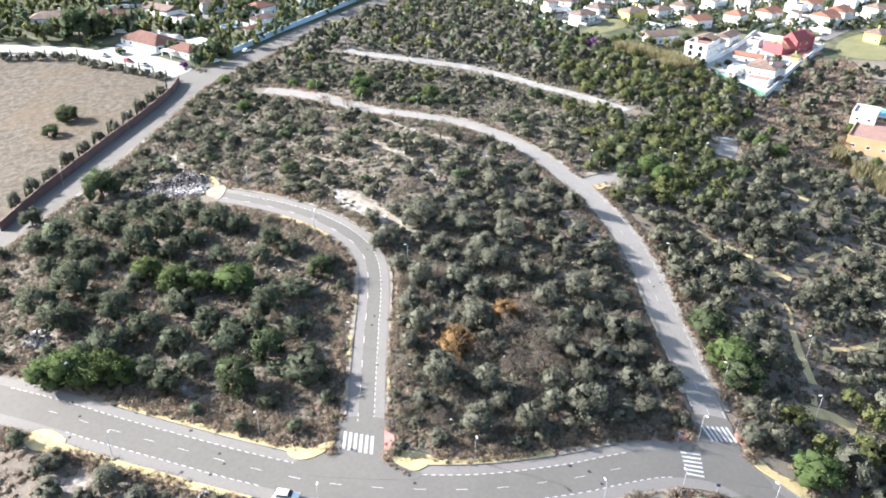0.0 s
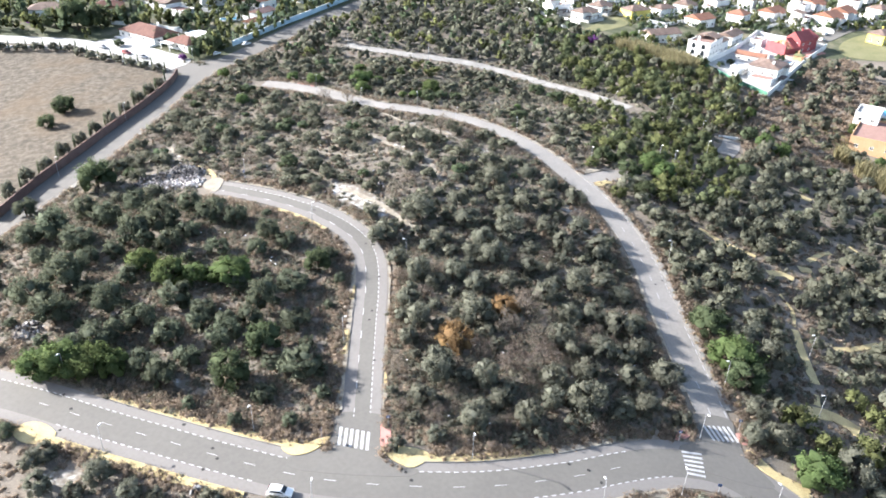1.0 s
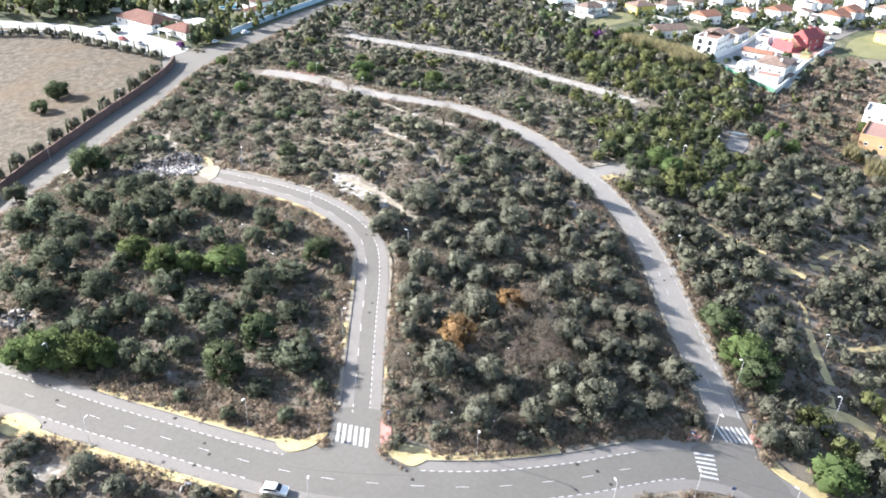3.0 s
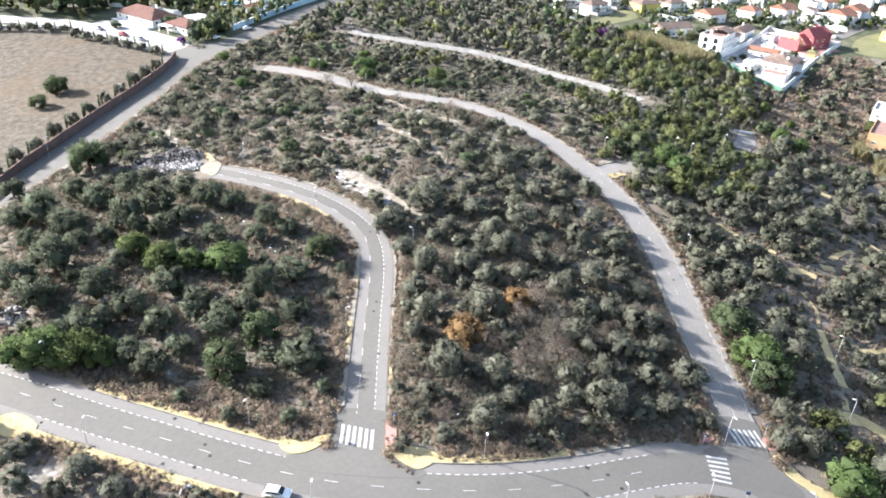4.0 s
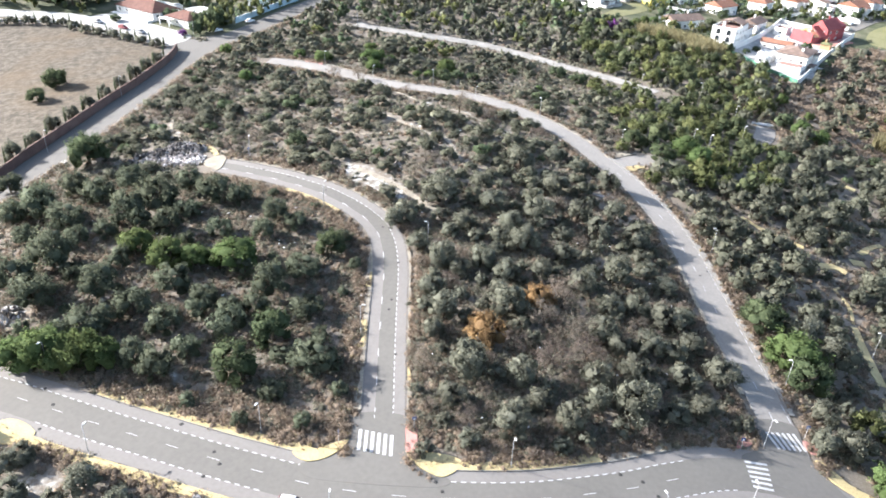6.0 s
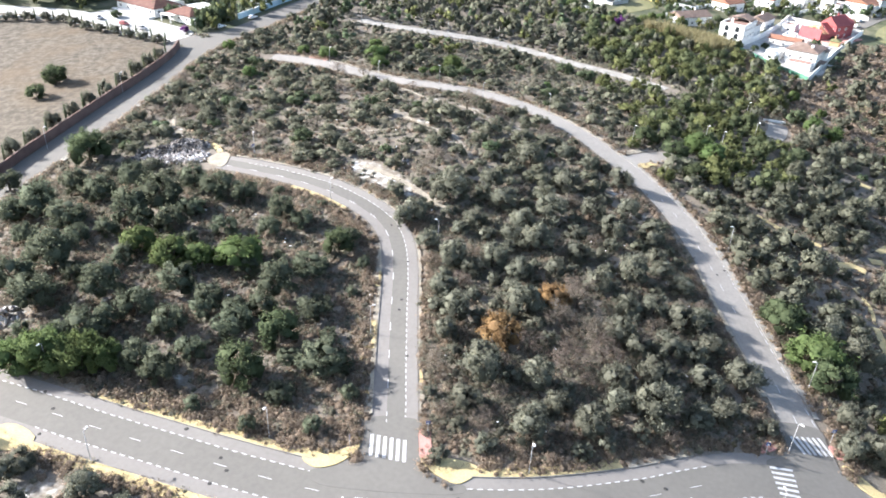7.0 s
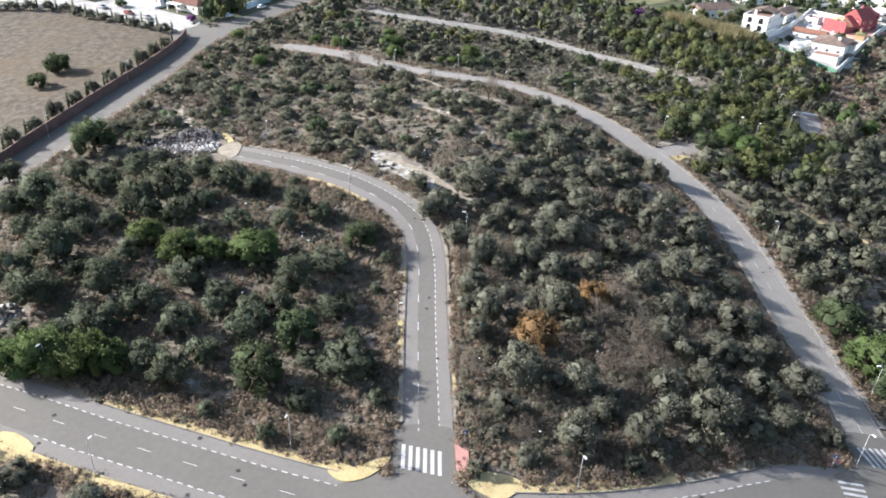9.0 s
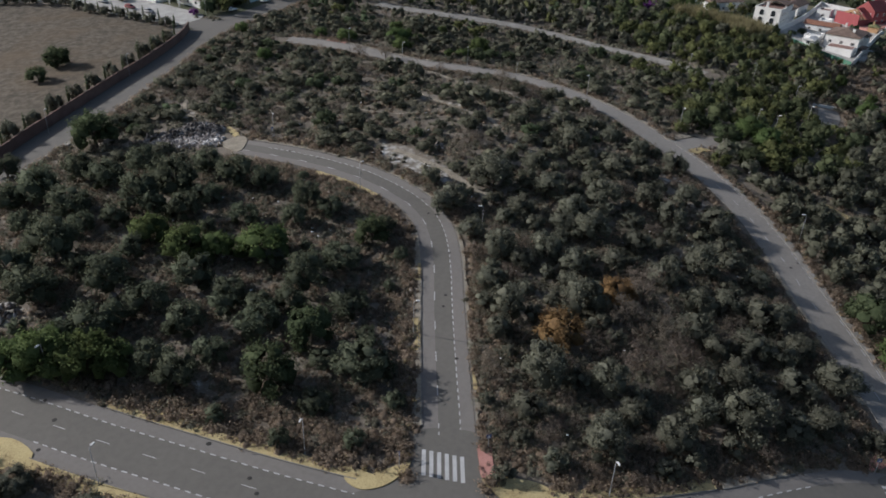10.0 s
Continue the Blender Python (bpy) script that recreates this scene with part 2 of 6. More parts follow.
WEST = spline([(-125, 10), (-112, 45), (-103.4, 72), (-99, 91), (-96.3, 107), (-93.2, 132), (-91.3, 149), (-90.2, 170), (-87.2, 187), (-81, 202), (-75, 217), (-69, 236),
               (-61, 258), (-52, 278), (-38, 310), (-20, 345)])
SPUR = spline([(53, 105.8), (62, 112.6), (72, 117.6)])
SPUR_END = spline([(109, 146), (113, 152.5), (116, 160)])
LANE = spline([(-92, 190), (-103, 196), (-112, 200), (-128, 209), (-150, 220), (-175, 223), (-230, 222)])
ROADS = [(AVENUE, 5.3), (MIDDLE, 4.0), (EAST, 3.9), (NORTH, 3.0), (WEST, 5.2), (SPUR, 3.3), (SPUR_END, 3.2), (LANE, 4.5)]


ROAD_POINTS = np.vstack([line for line, _ in ROADS])
ROAD_HALF = np.concatenate([np.full(len(line), half) for line, half in ROADS])


def off_roads(x, y):
    """How far plan points lie outside the nearest road's edge."""
    x, y = np.atleast_1d(np.asarray(x, float)), np.atleast_1d(np.asarray(y, float))
    out = np.empty(len(x))
    for i in range(0, len(x), 4000):
        d = np.hypot(x[i:i + 4000, None] - ROAD_POINTS[:, 0], y[i:i + 4000, None] - ROAD_POINTS[:, 1]) - ROAD_HALF
        out[i:i + 4000] = d.min(1)
    return out


FIELD_EDGE = [(-106, 72), (-104.5, 92), (-102.5, 105), (-98.5, 132), (-95.8, 149), (-94.2, 171), (-95.5, 184)]


def in_field(x, y):
    """Signed distance-like test: positive inside the mown field west of the brown wall."""
    e = np.array(FIELD_EDGE)
    edge = np.interp(y, e[:, 1], e[:, 0], left=-112, right=-97)
    north = np.interp(x, [-240, -175, -150, -128, -112, -97], [214, 213, 211, 201, 192.5, 184])
    return np.minimum(edge - x, north - y)


def fbm(x, y, scale, seed=0):
    out = np.empty(x.size)
    for i, (a, b) in enumerate(zip(x.ravel(), y.ravel())):
        out[i] = noise.fractal((a * scale + seed, b * scale, seed * 1.7), 1.0, 2.0, 3)
    return out.reshape(x.shape)


def VILLA(x, y):
    """Ground taken by houses and gardens."""
    if y > 200 and x < WEST_X(y) - 2:
        return True
    if 158 < x < 225 and 164 < y < 222 and x > 171 + (y - 182) * 0.6:
        return True
    if y < 215:
        return False
    edge = float(np.interp(y, [215, 221, 254, 258, 272, 291, 307, 332, 359, 480], [150, 150, 129, 122, 86, 74, 59, 52, 36, -5]))
    return x > edge and not (y < 286 and x > 152 + (y - 221) * 0.72)


def WEST_X(y):
    return float(np.interp(y, WEST[:, 1], WEST[:, 0]))


SAND_PATHS = [([(74.9, 96.4), (78.5, 95.5)], 0.8), ([(84.8, 88.4), (90.1, 82.9), (98.1, 78.4)], 0.75), ([(99.0, 71.0), (103.2, 72), (106, 70.6)], 1.3), ([(109.6, 76.6), (113.4, 76.8)], 1.2),
              ([(114.2, 81.6), (119, 86), (123.8, 89.1)], 0.8), ([(99.2, 62.2), (100.2, 55.8), (98.3, 49.5)], 0.4), ([(98, 48.4), (97.1, 41.9), (96.7, 36.4), (96.3, 30.4)], 0.95), ([(95.0, 27), (94.0, 23.6)], 0.6),
              ([(91, 21.6), (96.4, 21.4), (101, 18.6)], 1.5), ([(106, 44), (112, 46), (120, 50)], 0.7), ([(127, 123.5), (130.6, 121)], 1.5), ([(126.6, 113.4), (126, 110)], 0.6), ([(132.2, 95.8), (136.1, 89.3)], 0.6)]
DIRT_PATHS = [([(-14.5, 151.3), (-8.3, 146.1), (-2.2, 139.5), (3.5, 134.8), (10.7, 132.5), (16.9, 125.7)], 0.5), ([(-15.7, 127.1), (-10.6, 123.4), (-4.4, 116.3), (2.3, 110.4), (6.7, 108.1), (9.7, 99.8), (11.2, 94.7)], 0.6), ([(-15, 87), (-9.8, 83.7), (-3.5, 78.8), (2.2, 73), (6, 69.5)], 0.8), ([(-74, 118), (-71, 109), (-67, 105)], 0.5),
              ([(-30, 112), (-16, 108), (-8, 112)], 0.4)]
PATH_POINTS = np.vstack([np.c_[spline(pts, 1.5), np.full(len(spline(pts, 1.5)), w)] for pts, w in SAND_PATHS + DIRT_PATHS])
# bare chalky patches: (x, y, radius)
BARE_SPOTS = [(-13, 84, 5.2), (-8, 80.5, 4.6), (-3, 76.5, 3.6), (2, 72, 3), (6, 69, 2.5), (-17, 87.5, 4), (7, 103, 2), (10, 97, 2), (-2, 117, 3.5), (-10, 122, 3), (12, 131, 3.5), (0, 137, 3), (24, 120, 3),
               (-63, 96, 7), (-70, 108, 3), (-73, 115, 2.5), (-72, 26, 4), (-46, -11.5, 3), (-51, -12.5, 3), (-36, 13, 2.4), (-31, 9, 1.8), (48, 88, 4), (52, 79, 4),
              (-28, 20, 2)]
gx = np.r_[-3000, -1600, -900, -550, -380, np.arange(-300, 321, 3.0), 400, 560, 900, 1600, 3000]
gy = np.r_[-3000, -1200, -500, -250, -150, np.arange(-110, 521, 3.0), 620, 800, 1100, 1800, 3000]
GX, GY = np.meshgrid(gx, gy)
near = (np.abs(GX) < 310) & (GY > -112) & (GY < 525)
away = np.full(GX.shape, 50.0)
away[near] = off_roads(GX[near], GY[near])
field = np.clip(in_field(GX, GY) / 1.5, 0, 1)
rough_z = np.zeros(GX.shape)
rough_z[near & (GY < 202)] = fbm(GX[near & (GY < 202)], GY[near & (GY < 202)], 0.16) * 0.35
for a, b in np.vstack([spline(pts, 2.0) for pts, _ in SAND_PATHS + DIRT_PATHS]):
    rough_z[(np.abs(GX - a) < 4.5) & (np.abs(GY - b) < 4.5)] = 0
GZ = land(GX, GY) + rough_z * np.clip((away - 1.5) / 4, 0, 1) * (1 - 0.8 * field)
bare, garden = np.zeros(GX.shape), np.zeros(GX.shape)
for i, j in zip(*np.nonzero(near & (GY > 200))):
    garden[i, j] = VILLA(GX[i, j], GY[i, j]) and in_field(GX[i, j], GY[i, j]) < -8
for a, b, r in BARE_SPOTS:
    bare = np.maximum(bare, np.clip(1.6 - np.hypot(GX - a, GY - b) / r, 0, 1))
cols = len(gx)
verts = np.stack([GX.ravel(), GY.ravel(), GZ.ravel()], 1)
ii = np.arange(len(gy) - 1)[:, None] * cols + np.arange(cols - 1)[None]
faces = np.stack([ii, ii + 1, ii + cols + 1, ii + cols], -1).reshape(-1, 4)
gm = bpy.data.meshes.new("ground")
gm.from_pydata(verts.tolist(), [], faces.tolist())
gm.polygons.foreach_set("use_smooth", [True] * len(gm.polygons))
att = gm.attributes.new("zone", "FLOAT_COLOR", "POINT")
att.data.foreach_set("color", np.stack([field.ravel(), bare.ravel(), garden.ravel(), np.ones(field.size)], 1).ravel())


def ground_material():
    m = material("dry_soil", [(0.105, 0.089, 0.071), (0.165, 0.141, 0.114), (0.235, 0.205, 0.168)], 0.10, 30, 0.95, 0.5, depth=0.14)
    t = m.node_tree
    n, l = t.nodes, t.links
    bsdf = n["Principled BSDF"]
    soil = bsdf.inputs["Base Color"].links[0].from_socket
    zone = n.new("ShaderNodeAttribute")
    zone.attribute_name = "zone"
    split = n.new("ShaderNodeSeparateColor")
    l.new(zone.outputs["Color"], split.inputs[0])
    co = n.new("ShaderNodeTexCoord")
    for k, (stops, scale) in enumerate((([(0.054, 0.043, 0.032), (0.087, 0.072, 0.054), (0.128, 0.108, 0.083)], 0.45), ([(0.20, 0.178, 0.148), (0.38, 0.37, 0.345), (0.56, 0.55, 0.525)], 0.9), ([(0.045, 0.055, 0.028), (0.075, 0.082, 0.045), (0.13, 0.12, 0.08)], 0.12))):
        tex, ramp = n.new("ShaderNodeTexNoise"), n.new("ShaderNodeValToRGB")
        l.new(co.outputs["Object"], tex.inputs["Vector"])
        tex.inputs["Scale"].default_value, tex.inputs["Detail"].default_value, tex.inputs["Roughness"].default_value = scale, 14, 0.78 if k == 0 else 0.5
        ramp.color_ramp.elements.new(0.5)
        for e, c, p in zip(ramp.color_ramp.elements, stops, (0.42, 0.5, 0.58) if k == 0 else (0.35, 0.5, 0.65)):
            e.color, e.position = (*c, 1), p
        l.new(tex.outputs["Fac"], ramp.inputs[0])
        mask = split.outputs[k]
        straw = ramp.outputs[0]
        if k == 0:
            wide_, patchy, blend = n.new("ShaderNodeTexNoise"), n.new("ShaderNodeMapRange"), n.new("ShaderNodeMix")
            wide_.inputs["Scale"].default_value, wide_.inputs["Detail"].default_value, wide_.inputs["Roughness"].default_value = 0.045, 8, 0.65
            l.new(co.outputs["Object"], wide_.inputs["Vector"])
            patchy.inputs["From Min"].default_value, patchy.inputs["From Max"].default_value, patchy.inputs["To Max"].default_value = 0.48, 0.68, 0.6
            l.new(wide_.outputs["Fac"], patchy.inputs["Value"])
            blend.data_type = "RGBA"
            l.new(patchy.outputs[0], blend.inputs["Factor"])
            l.new(straw, blend.inputs["A"])
            blend.inputs["B"].default_value = (0.112, 0.078, 0.046, 1)
            straw = blend.outputs["Result"]
        if k == 1:
            edge = n.new("ShaderNodeTexNoise")
            edge.inputs["Scale"].default_value, edge.inputs["Detail"].default_value = 0.6, 5
            l.new(co.outputs["Object"], edge.inputs["Vector"])
            mul, cut = n.new("ShaderNodeMath"), n.new("ShaderNodeMapRange")
            mul.operation = "MULTIPLY"
            l.new(edge.outputs["Fac"], mul.inputs[0])
            l.new(mask, mul.inputs[1])
            cut.inputs["From Min"].default_value, cut.inputs["From Max"].default_value = 0.36, 0.56
            l.new(mul.outputs[0], cut.inputs["Value"])
            mask = cut.outputs[0]
        mix = n.new("ShaderNodeMix")
        mix.data_type = "RGBA"
        l.new(mask, mix.inputs["Factor"])
        l.new(soil, mix.inputs["A"])
        l.new(straw, mix.inputs["B"])
        soil = mix.outputs["Result"]
    l.new(soil, bsdf.inputs["Base Color"])
    return m


gm.materials.append(ground_material())
tagged(new("ground", gm), "dry brown scrubland sloping gently with a mown straw-coloured field", "ground", kind="structure")


def road(name, line, half_l, half_r, h, mat, label):
    w = [(-half_l, -0.1), (-half_l, h), (-half_l * 0.5, h), (0, h), (half_r * 0.5, h), (half_r, h), (half_r, -0.1)]
    return tagged(strip(name, line, w, mat), label, "road", kind="structure")


road("road_1", AVENUE, 5.0, 5.4, 0.100, M_ASPHALT, "grey asphalt avenue with parking lanes and dashed white lines")
road("road_2", MIDDLE, 3.35, 3.9, 0.106, M_ASPHALT, "grey asphalt cul-de-sac bending through the scrub")
road("road_3", EAST, 3.0, 3.8, 0.112, M_ASPHALT_OLD, "pale worn asphalt road curving round the plots")
road("road_4", NORTH, 3.4, 3.4, 0.10, M_CHALK, "pale unfinished concrete road among the bushes")
road("road_5", WEST, 5.3, 5.0, 0.10, M_ASPHALT, "grey asphalt street along the brown wall")
road("road_6", SPUR, 3.2, 3.2, 0.118, M_ASPHALT_OLD, "short worn side road overgrown by bushes")
road("road_9", SPUR_END, 3.2, 3.2, 0.118, M_ASPHALT_OLD, "worn end of a side road between bushes")
road("road_7", LANE, 4.0, 4.2, 0.118, M_TRUNKWHITE, "white concrete lane behind the mown field")


def patch(name, outline, h, mat, label, category, parent=None):
    """A flat plate on the land with edges down into it, from a plan outline."""
    c = np.mean(outline, axis=0)
    ring = [tuple(p) for p in spline(outline[-2:] + outline + outline[:2], 0.7 if len(outline) > 6 or mat is M_PINK else 1.5)]
    first = min(range(len(ring) // 2), key=lambda i: math.dist(ring[i], outline[0]))
    last = min(range(len(ring) // 2, len(ring)), key=lambda i: math.dist(ring[i], outline[0]))
    ring = ring[first:last]
    n = len(ring)
    v = [(x, y, landz(x, y) + h) for x, y in ring] + [(c[0] + (x - c[0]) * 0.5, c[1] + (y - c[1]) * 0.5, landz(c[0] + (x - c[0]) * 0.5, c[1] + (y - c[1]) * 0.5) + h) for x, y in ring]
    v += [(x, y, landz(x, y) - 0.1) for x, y in ring] + [(c[0], c[1], landz(*c) + h)]
    f = []
    for i in range(n):
        j = (i + 1) % n
        f += [(i, j, n + j, n + i), (n + i, n + j, 3 * n), (2 * n + i, 2 * n + j, j, i)]
    ob = mesh_object(name, v, f, mat, parent)
    return ob if parent else tagged(ob, label, category, kind="structure")


# flared mouths of the two side roads
patch("road_mouth", [(-3.6, 6), (-3.9, 1.5), (-5.2, -1.8), (-7.6, -4), (-11, -5.2), (-9, -7.5), (0, -8), (10, -7.5), (12, -6), (8.4, -5.1), (5.6, -2.6), (4.5, 1.5), (4.2, 6)], 0.124, M_ASPHALT,
      "flared asphalt mouth of the cul-de-sac", "road")
patch("road_mouth", [(-99, 176), (-85, 174), (-80, 184), (-76, 196), (-80, 204), (-90, 203), (-98, 194), (-101, 186)], 0.13, M_ASPHALT, "asphalt junction at the end of the brown wall", "road")
patch("road_mouth", [(65.2, 15), (64.9, 11.5), (63.4, 8), (60, 5.8), (62, 2), (70, 0), (76.5, 0), (75.4, 2.8), (73.2, 6), (72.4, 10.5), (72.3, 15)], 0.124, M_ASPHALT,
      "flared asphalt mouth of the curving road", "road")

# ---------------------------------------------------------------- plants
def part(name, me, parent, label=""):
    ob = new(name, me)
    ob.parent = parent
    return tagged(ob, label)


SOFT = {}


def quads_mesh(name, centre, normal, size, rng, mat, extra=None, stretch=1.0, slim=1.0, soft=None, low=None):
    """Many small leaf sprays: one three-cornered blade each, at centre, facing normal."""
    n = len(centre)
    normal = normal / np.maximum(np.linalg.norm(normal, axis=1), 1e-6)[:, None]
    t = rng.normal(size=(n, 3))
    t -= (t * normal).sum(1)[:, None] * normal
    t /= np.maximum(np.linalg.norm(t, axis=1), 1e-6)[:, None]
    b = np.cross(normal, t)
    s = (size * rng.uniform(0.6, 1.35, n))[:, None]
    bend = normal * s * rng.uniform(-0.35, 0.35, n)[:, None]
    v = np.stack([centre + t * s * stretch * 1.25 - bend, centre - t * s * 0.65 + b * s * 0.85 * slim + bend, centre - t * s * 0.65 - b * s * 0.85 * slim], 1).reshape(-1, 3)
    f = np.arange(3 * n).reshape(-1, 3).tolist()
    if extra:
        ev, ef = extra
        f += [tuple(i + len(v) for i in q) for q in ef]
        v = np.vstack([v, ev])
    me = bpy.data.meshes.new(name)
    me.from_pydata(v.tolist(), [], f)
    me.materials.append(mat)
    me.update()
    if soft is not None:
        # leaves take the light as part of the rounded mass that they sit on
        me.polygons.foreach_set("use_smooth", [True] * len(me.polygons))
        vn = np.repeat(soft, 3, axis=0)
        if extra:
            c = ev.mean(0)
            en = ev - c if low is None else low
            vn = np.vstack([vn, en])
        vn = vn / np.maximum(np.linalg.norm(vn, axis=1), 1e-6)[:, None]
        SOFT[me.name] = vn
        me.normals_split_custom_set_from_vertices(vn.tolist())
    return me


def lobes(rng, count, height, column=False):
    """Centres and radii of the foliage masses of a crown one unit wide: a ring low down, more above, uneven."""
    out = []
    if column:
        for i in range(count):
            t = (i + 0.5) / count
            r = 0.42 * math.sin(math.pi * min(1, 0.16 + t * 0.8)) ** 0.7
            out.append((rng.uniform(-0.06, 0.06), rng.uniform(-0.06, 0.06), height * (0.06 + 0.88 * t), r))
        return np.array(out)
    for i in range(count):
        t = (i + 0.5) / count
        a, up = 2.4 * i + rng.uniform(-0.5, 0.5), 0.20 + 0.56 * t + rng.uniform(-0.06, 0.08)
        r = 0.34 * math.sqrt(max(0.0, 1 - max(0.0, (up - 0.30) / 0.56) ** 2)) * rng.uniform(0.75, 1.2)
        out.append((math.cos(a) * r, math.sin(a) * r, up * height, rng.uniform(0.19, 0.27)))
    return np.array(out)


def crown_mesh(name, mat, seed, leaves, leaf, count=11, height=0.9, core=True, thin=1.0, column=False):
    """A crown one metre wide over its foot at the origin: upright sprigs of narrow leaves over uneven masses, with gaps."""
    rng = np.random.default_rng(seed)
    L = lobes(rng, count, height, column)
    many = count * (2 if leaves < 300 else 6)
    on = rng.choice(len(L), many, p=L[:, 3] ** 2 / (L[:, 3] ** 2).sum())
    out = rng.normal(size=(many, 3))
    out /= np.linalg.norm(out, axis=1)[:, None]
    out[:, 2] = np.where(out[:, 2] < -0.35, -out[:, 2], out[:, 2])
    sprig = L[on, :3] + out * (L[on, 3] * rng.uniform(0.45, 0.95, many) ** thin)[:, None] * np.array([1, 1, 0.88])
    wide = L[on, 3] * rng.uniform(0.30, 0.58, many)
    pick = rng.choice(many, leaves, p=wide ** 1.6 / (wide ** 1.6).sum())
    d = rng.normal(size=(leaves, 3))
    d /= np.linalg.norm(d, axis=1)[:, None]
    c = sprig[pick] + d * (wide[pick] * rng.uniform(0.2, 1.12, leaves))[:, None] * np.array([1, 1, 1.3])
    c[:, 2] = np.maximum(c[:, 2], 0.02)
    normal = d + out[pick] * 0.6 + rng.normal(scale=0.6, size=d.shape) + np.array([0, 0, 0.15])
    middle = c - np.array([0, 0, 0.35 * height if not column else c[:, 2].mean()])
    middle = middle / np.maximum(np.linalg.norm(middle, axis=1), 1e-6)[:, None]
    soft = d * 0.40 + out[pick] * 0.30 + middle * 0.55 + rng.normal(scale=0.55, size=d.shape)
    extra = None
    if core:
        bm = bmesh.new()
        for x, y, z, r in L:
            bmesh.ops.create_icosphere(bm, subdivisions=1, radius=r * (0.85 if column else 0.60), matrix=Matrix.Translation((x, y, z)) @ Matrix.Diagonal((1, 1, 0.88, 1)))
        for v in bm.verts:
            v.co += Vector(rng.normal(scale=0.03, size=3))
        bm.verts.index_update()
        extra = (np.array([tuple(v.co) for v in bm.verts]), [tuple(v.index for v in f.verts) for f in bm.faces])
        bm.free()
    return quads_mesh(name, c, normal, leaf, rng, mat, extra, stretch=1.25, slim=0.72, soft=soft)


def trunk_mesh(name, seed, height=0.55, thick=0.035, limbs=4):
    """A tapered leaning trunk that forks into limbs, for a crown one metre wide."""
    rng = np.random.default_rng(seed)
    bm = bmesh.new()

    def limb(a, b, r0, r1):
        axis = Vector(b) - Vector(a)
        m = Matrix.Translation((Vector(a) + Vector(b)) / 2) @ axis.to_track_quat("Z", "Y").to_matrix().to_4x4()
        bmesh.ops.create_cone(bm, cap_ends=True, segments=6, radius1=r0, radius2=r1, depth=axis.length, matrix=m)

    fork = (rng.uniform(-0.03, 0.03), rng.uniform(-0.03, 0.03), height * 0.45)
    limb((0, 0, -0.06), fork, thick * 1.25, thick * 0.8)
    for i in range(limbs):
        a = 2 * math.pi * i / limbs + rng.uniform(-0.4, 0.4)
        limb(fork, (math.cos(a) * 0.24, math.sin(a) * 0.24, height * rng.uniform(0.85, 1.1)), thick * 0.7, thick * 0.25)
    me = bpy.data.meshes.new(name)
    bm.to_mesh(me)
    bm.free()
    me.materials.append(M_BARK)
    return me


KINDS = {}


def tree_kind(kind, name, label, category, mat, variants, leaves, leaf, count, height, **k):
    made = []
    for s in range(variants):
        ob = new(name)
        ob.empty_display_size = 0.3
        tagged(ob, label, category)
        seed = sum(map(ord, kind)) * 7 + s
        part("trunk", trunk_mesh("trunk", seed, height * 0.7), ob)
        part("crown", crown_mesh("crown", mat, seed, leaves, leaf, count, height, **k), ob)
        made.append([ob, False])
    KINDS[kind] = made


tree_kind("olive", "olive_tree", "grey-green wild olive tree rooted in dry scrub", "tree", M_OLIVE, 6, 2900, 0.0235, 14, 0.9)
tree_kind("holm", "olive_tree", "dark green wild olive tree with a dense round crown", "tree", M_HOLM, 5, 2900, 0.0235, 14, 0.9)
tree_kind("olive_far", "olive_tree", "grey-green wild olive bush on the slope", "tree", M_OLIVE, 6, 880, 0.036, 10, 0.74)
tree_kind("olive_low", "olive_tree", "grey-green wild olive far up the slope", "tree", M_OLIVE, 4, 250, 0.064, 7, 0.75)
tree_kind("green_far", "carob_tree", "olive-green leafy bush in a dense belt", "tree", M_GREEN, 4, 680, 0.041, 10, 0.75)
tree_kind("bay_far", "bay_tree", "deep green leafy bush in a dense belt", "tree", M_BAY, 4, 680, 0.041, 10, 0.75)
tree_kind("dark_low", "garden_tree", "dark green garden tree", "tree", M_DARK, 4, 62, 0.115, 4, 0.85)
tree_kind("green_low", "garden_tree", "fresh green garden tree", "tree", M_GREEN, 4, 62, 0.115, 4, 0.85)
tree_kind("green", "carob_tree", "bright green leafy carob tree among olives", "tree", M_GREEN, 4, 2900, 0.0225, 19, 0.85)
tree_kind("bay", "bay_tree", "deep green leafy tree with a dense round crown", "tree", M_BAY, 3, 2900, 0.0235, 16, 0.9)
tree_kind("dark", "mastic_bush", "dark green rounded mastic bush", "bush", M_DARK, 4, 700, 0.043, 11, 0.75)
tree_kind("orange", "withered_tree", "withered tree with rust-orange leaves", "tree", M_ORANGE, 2, 2600, 0.021, 12, 0.7, thin=0.8)
tree_kind("bare", "bare_shrub", "leafless grey-brown shrub of fine twigs", "shrub", M_BARE, 3, 2600, 0.014, 12, 0.8, core=False, thin=0.6)
tree_kind("cypress", "cypress", "slender dark cypress beside the field wall", "tree", M_DARK, 2, 300, 0.11, 7, 4.6, column=True)
tree_kind("purple", "bougainvillea", "purple flowering bougainvillea bush", "bush", M_PURPLE, 1, 500, 0.05, 9, 0.7)
PLACED = []
HEAPS = {}
tree_rng = np.random.default_rng(11)


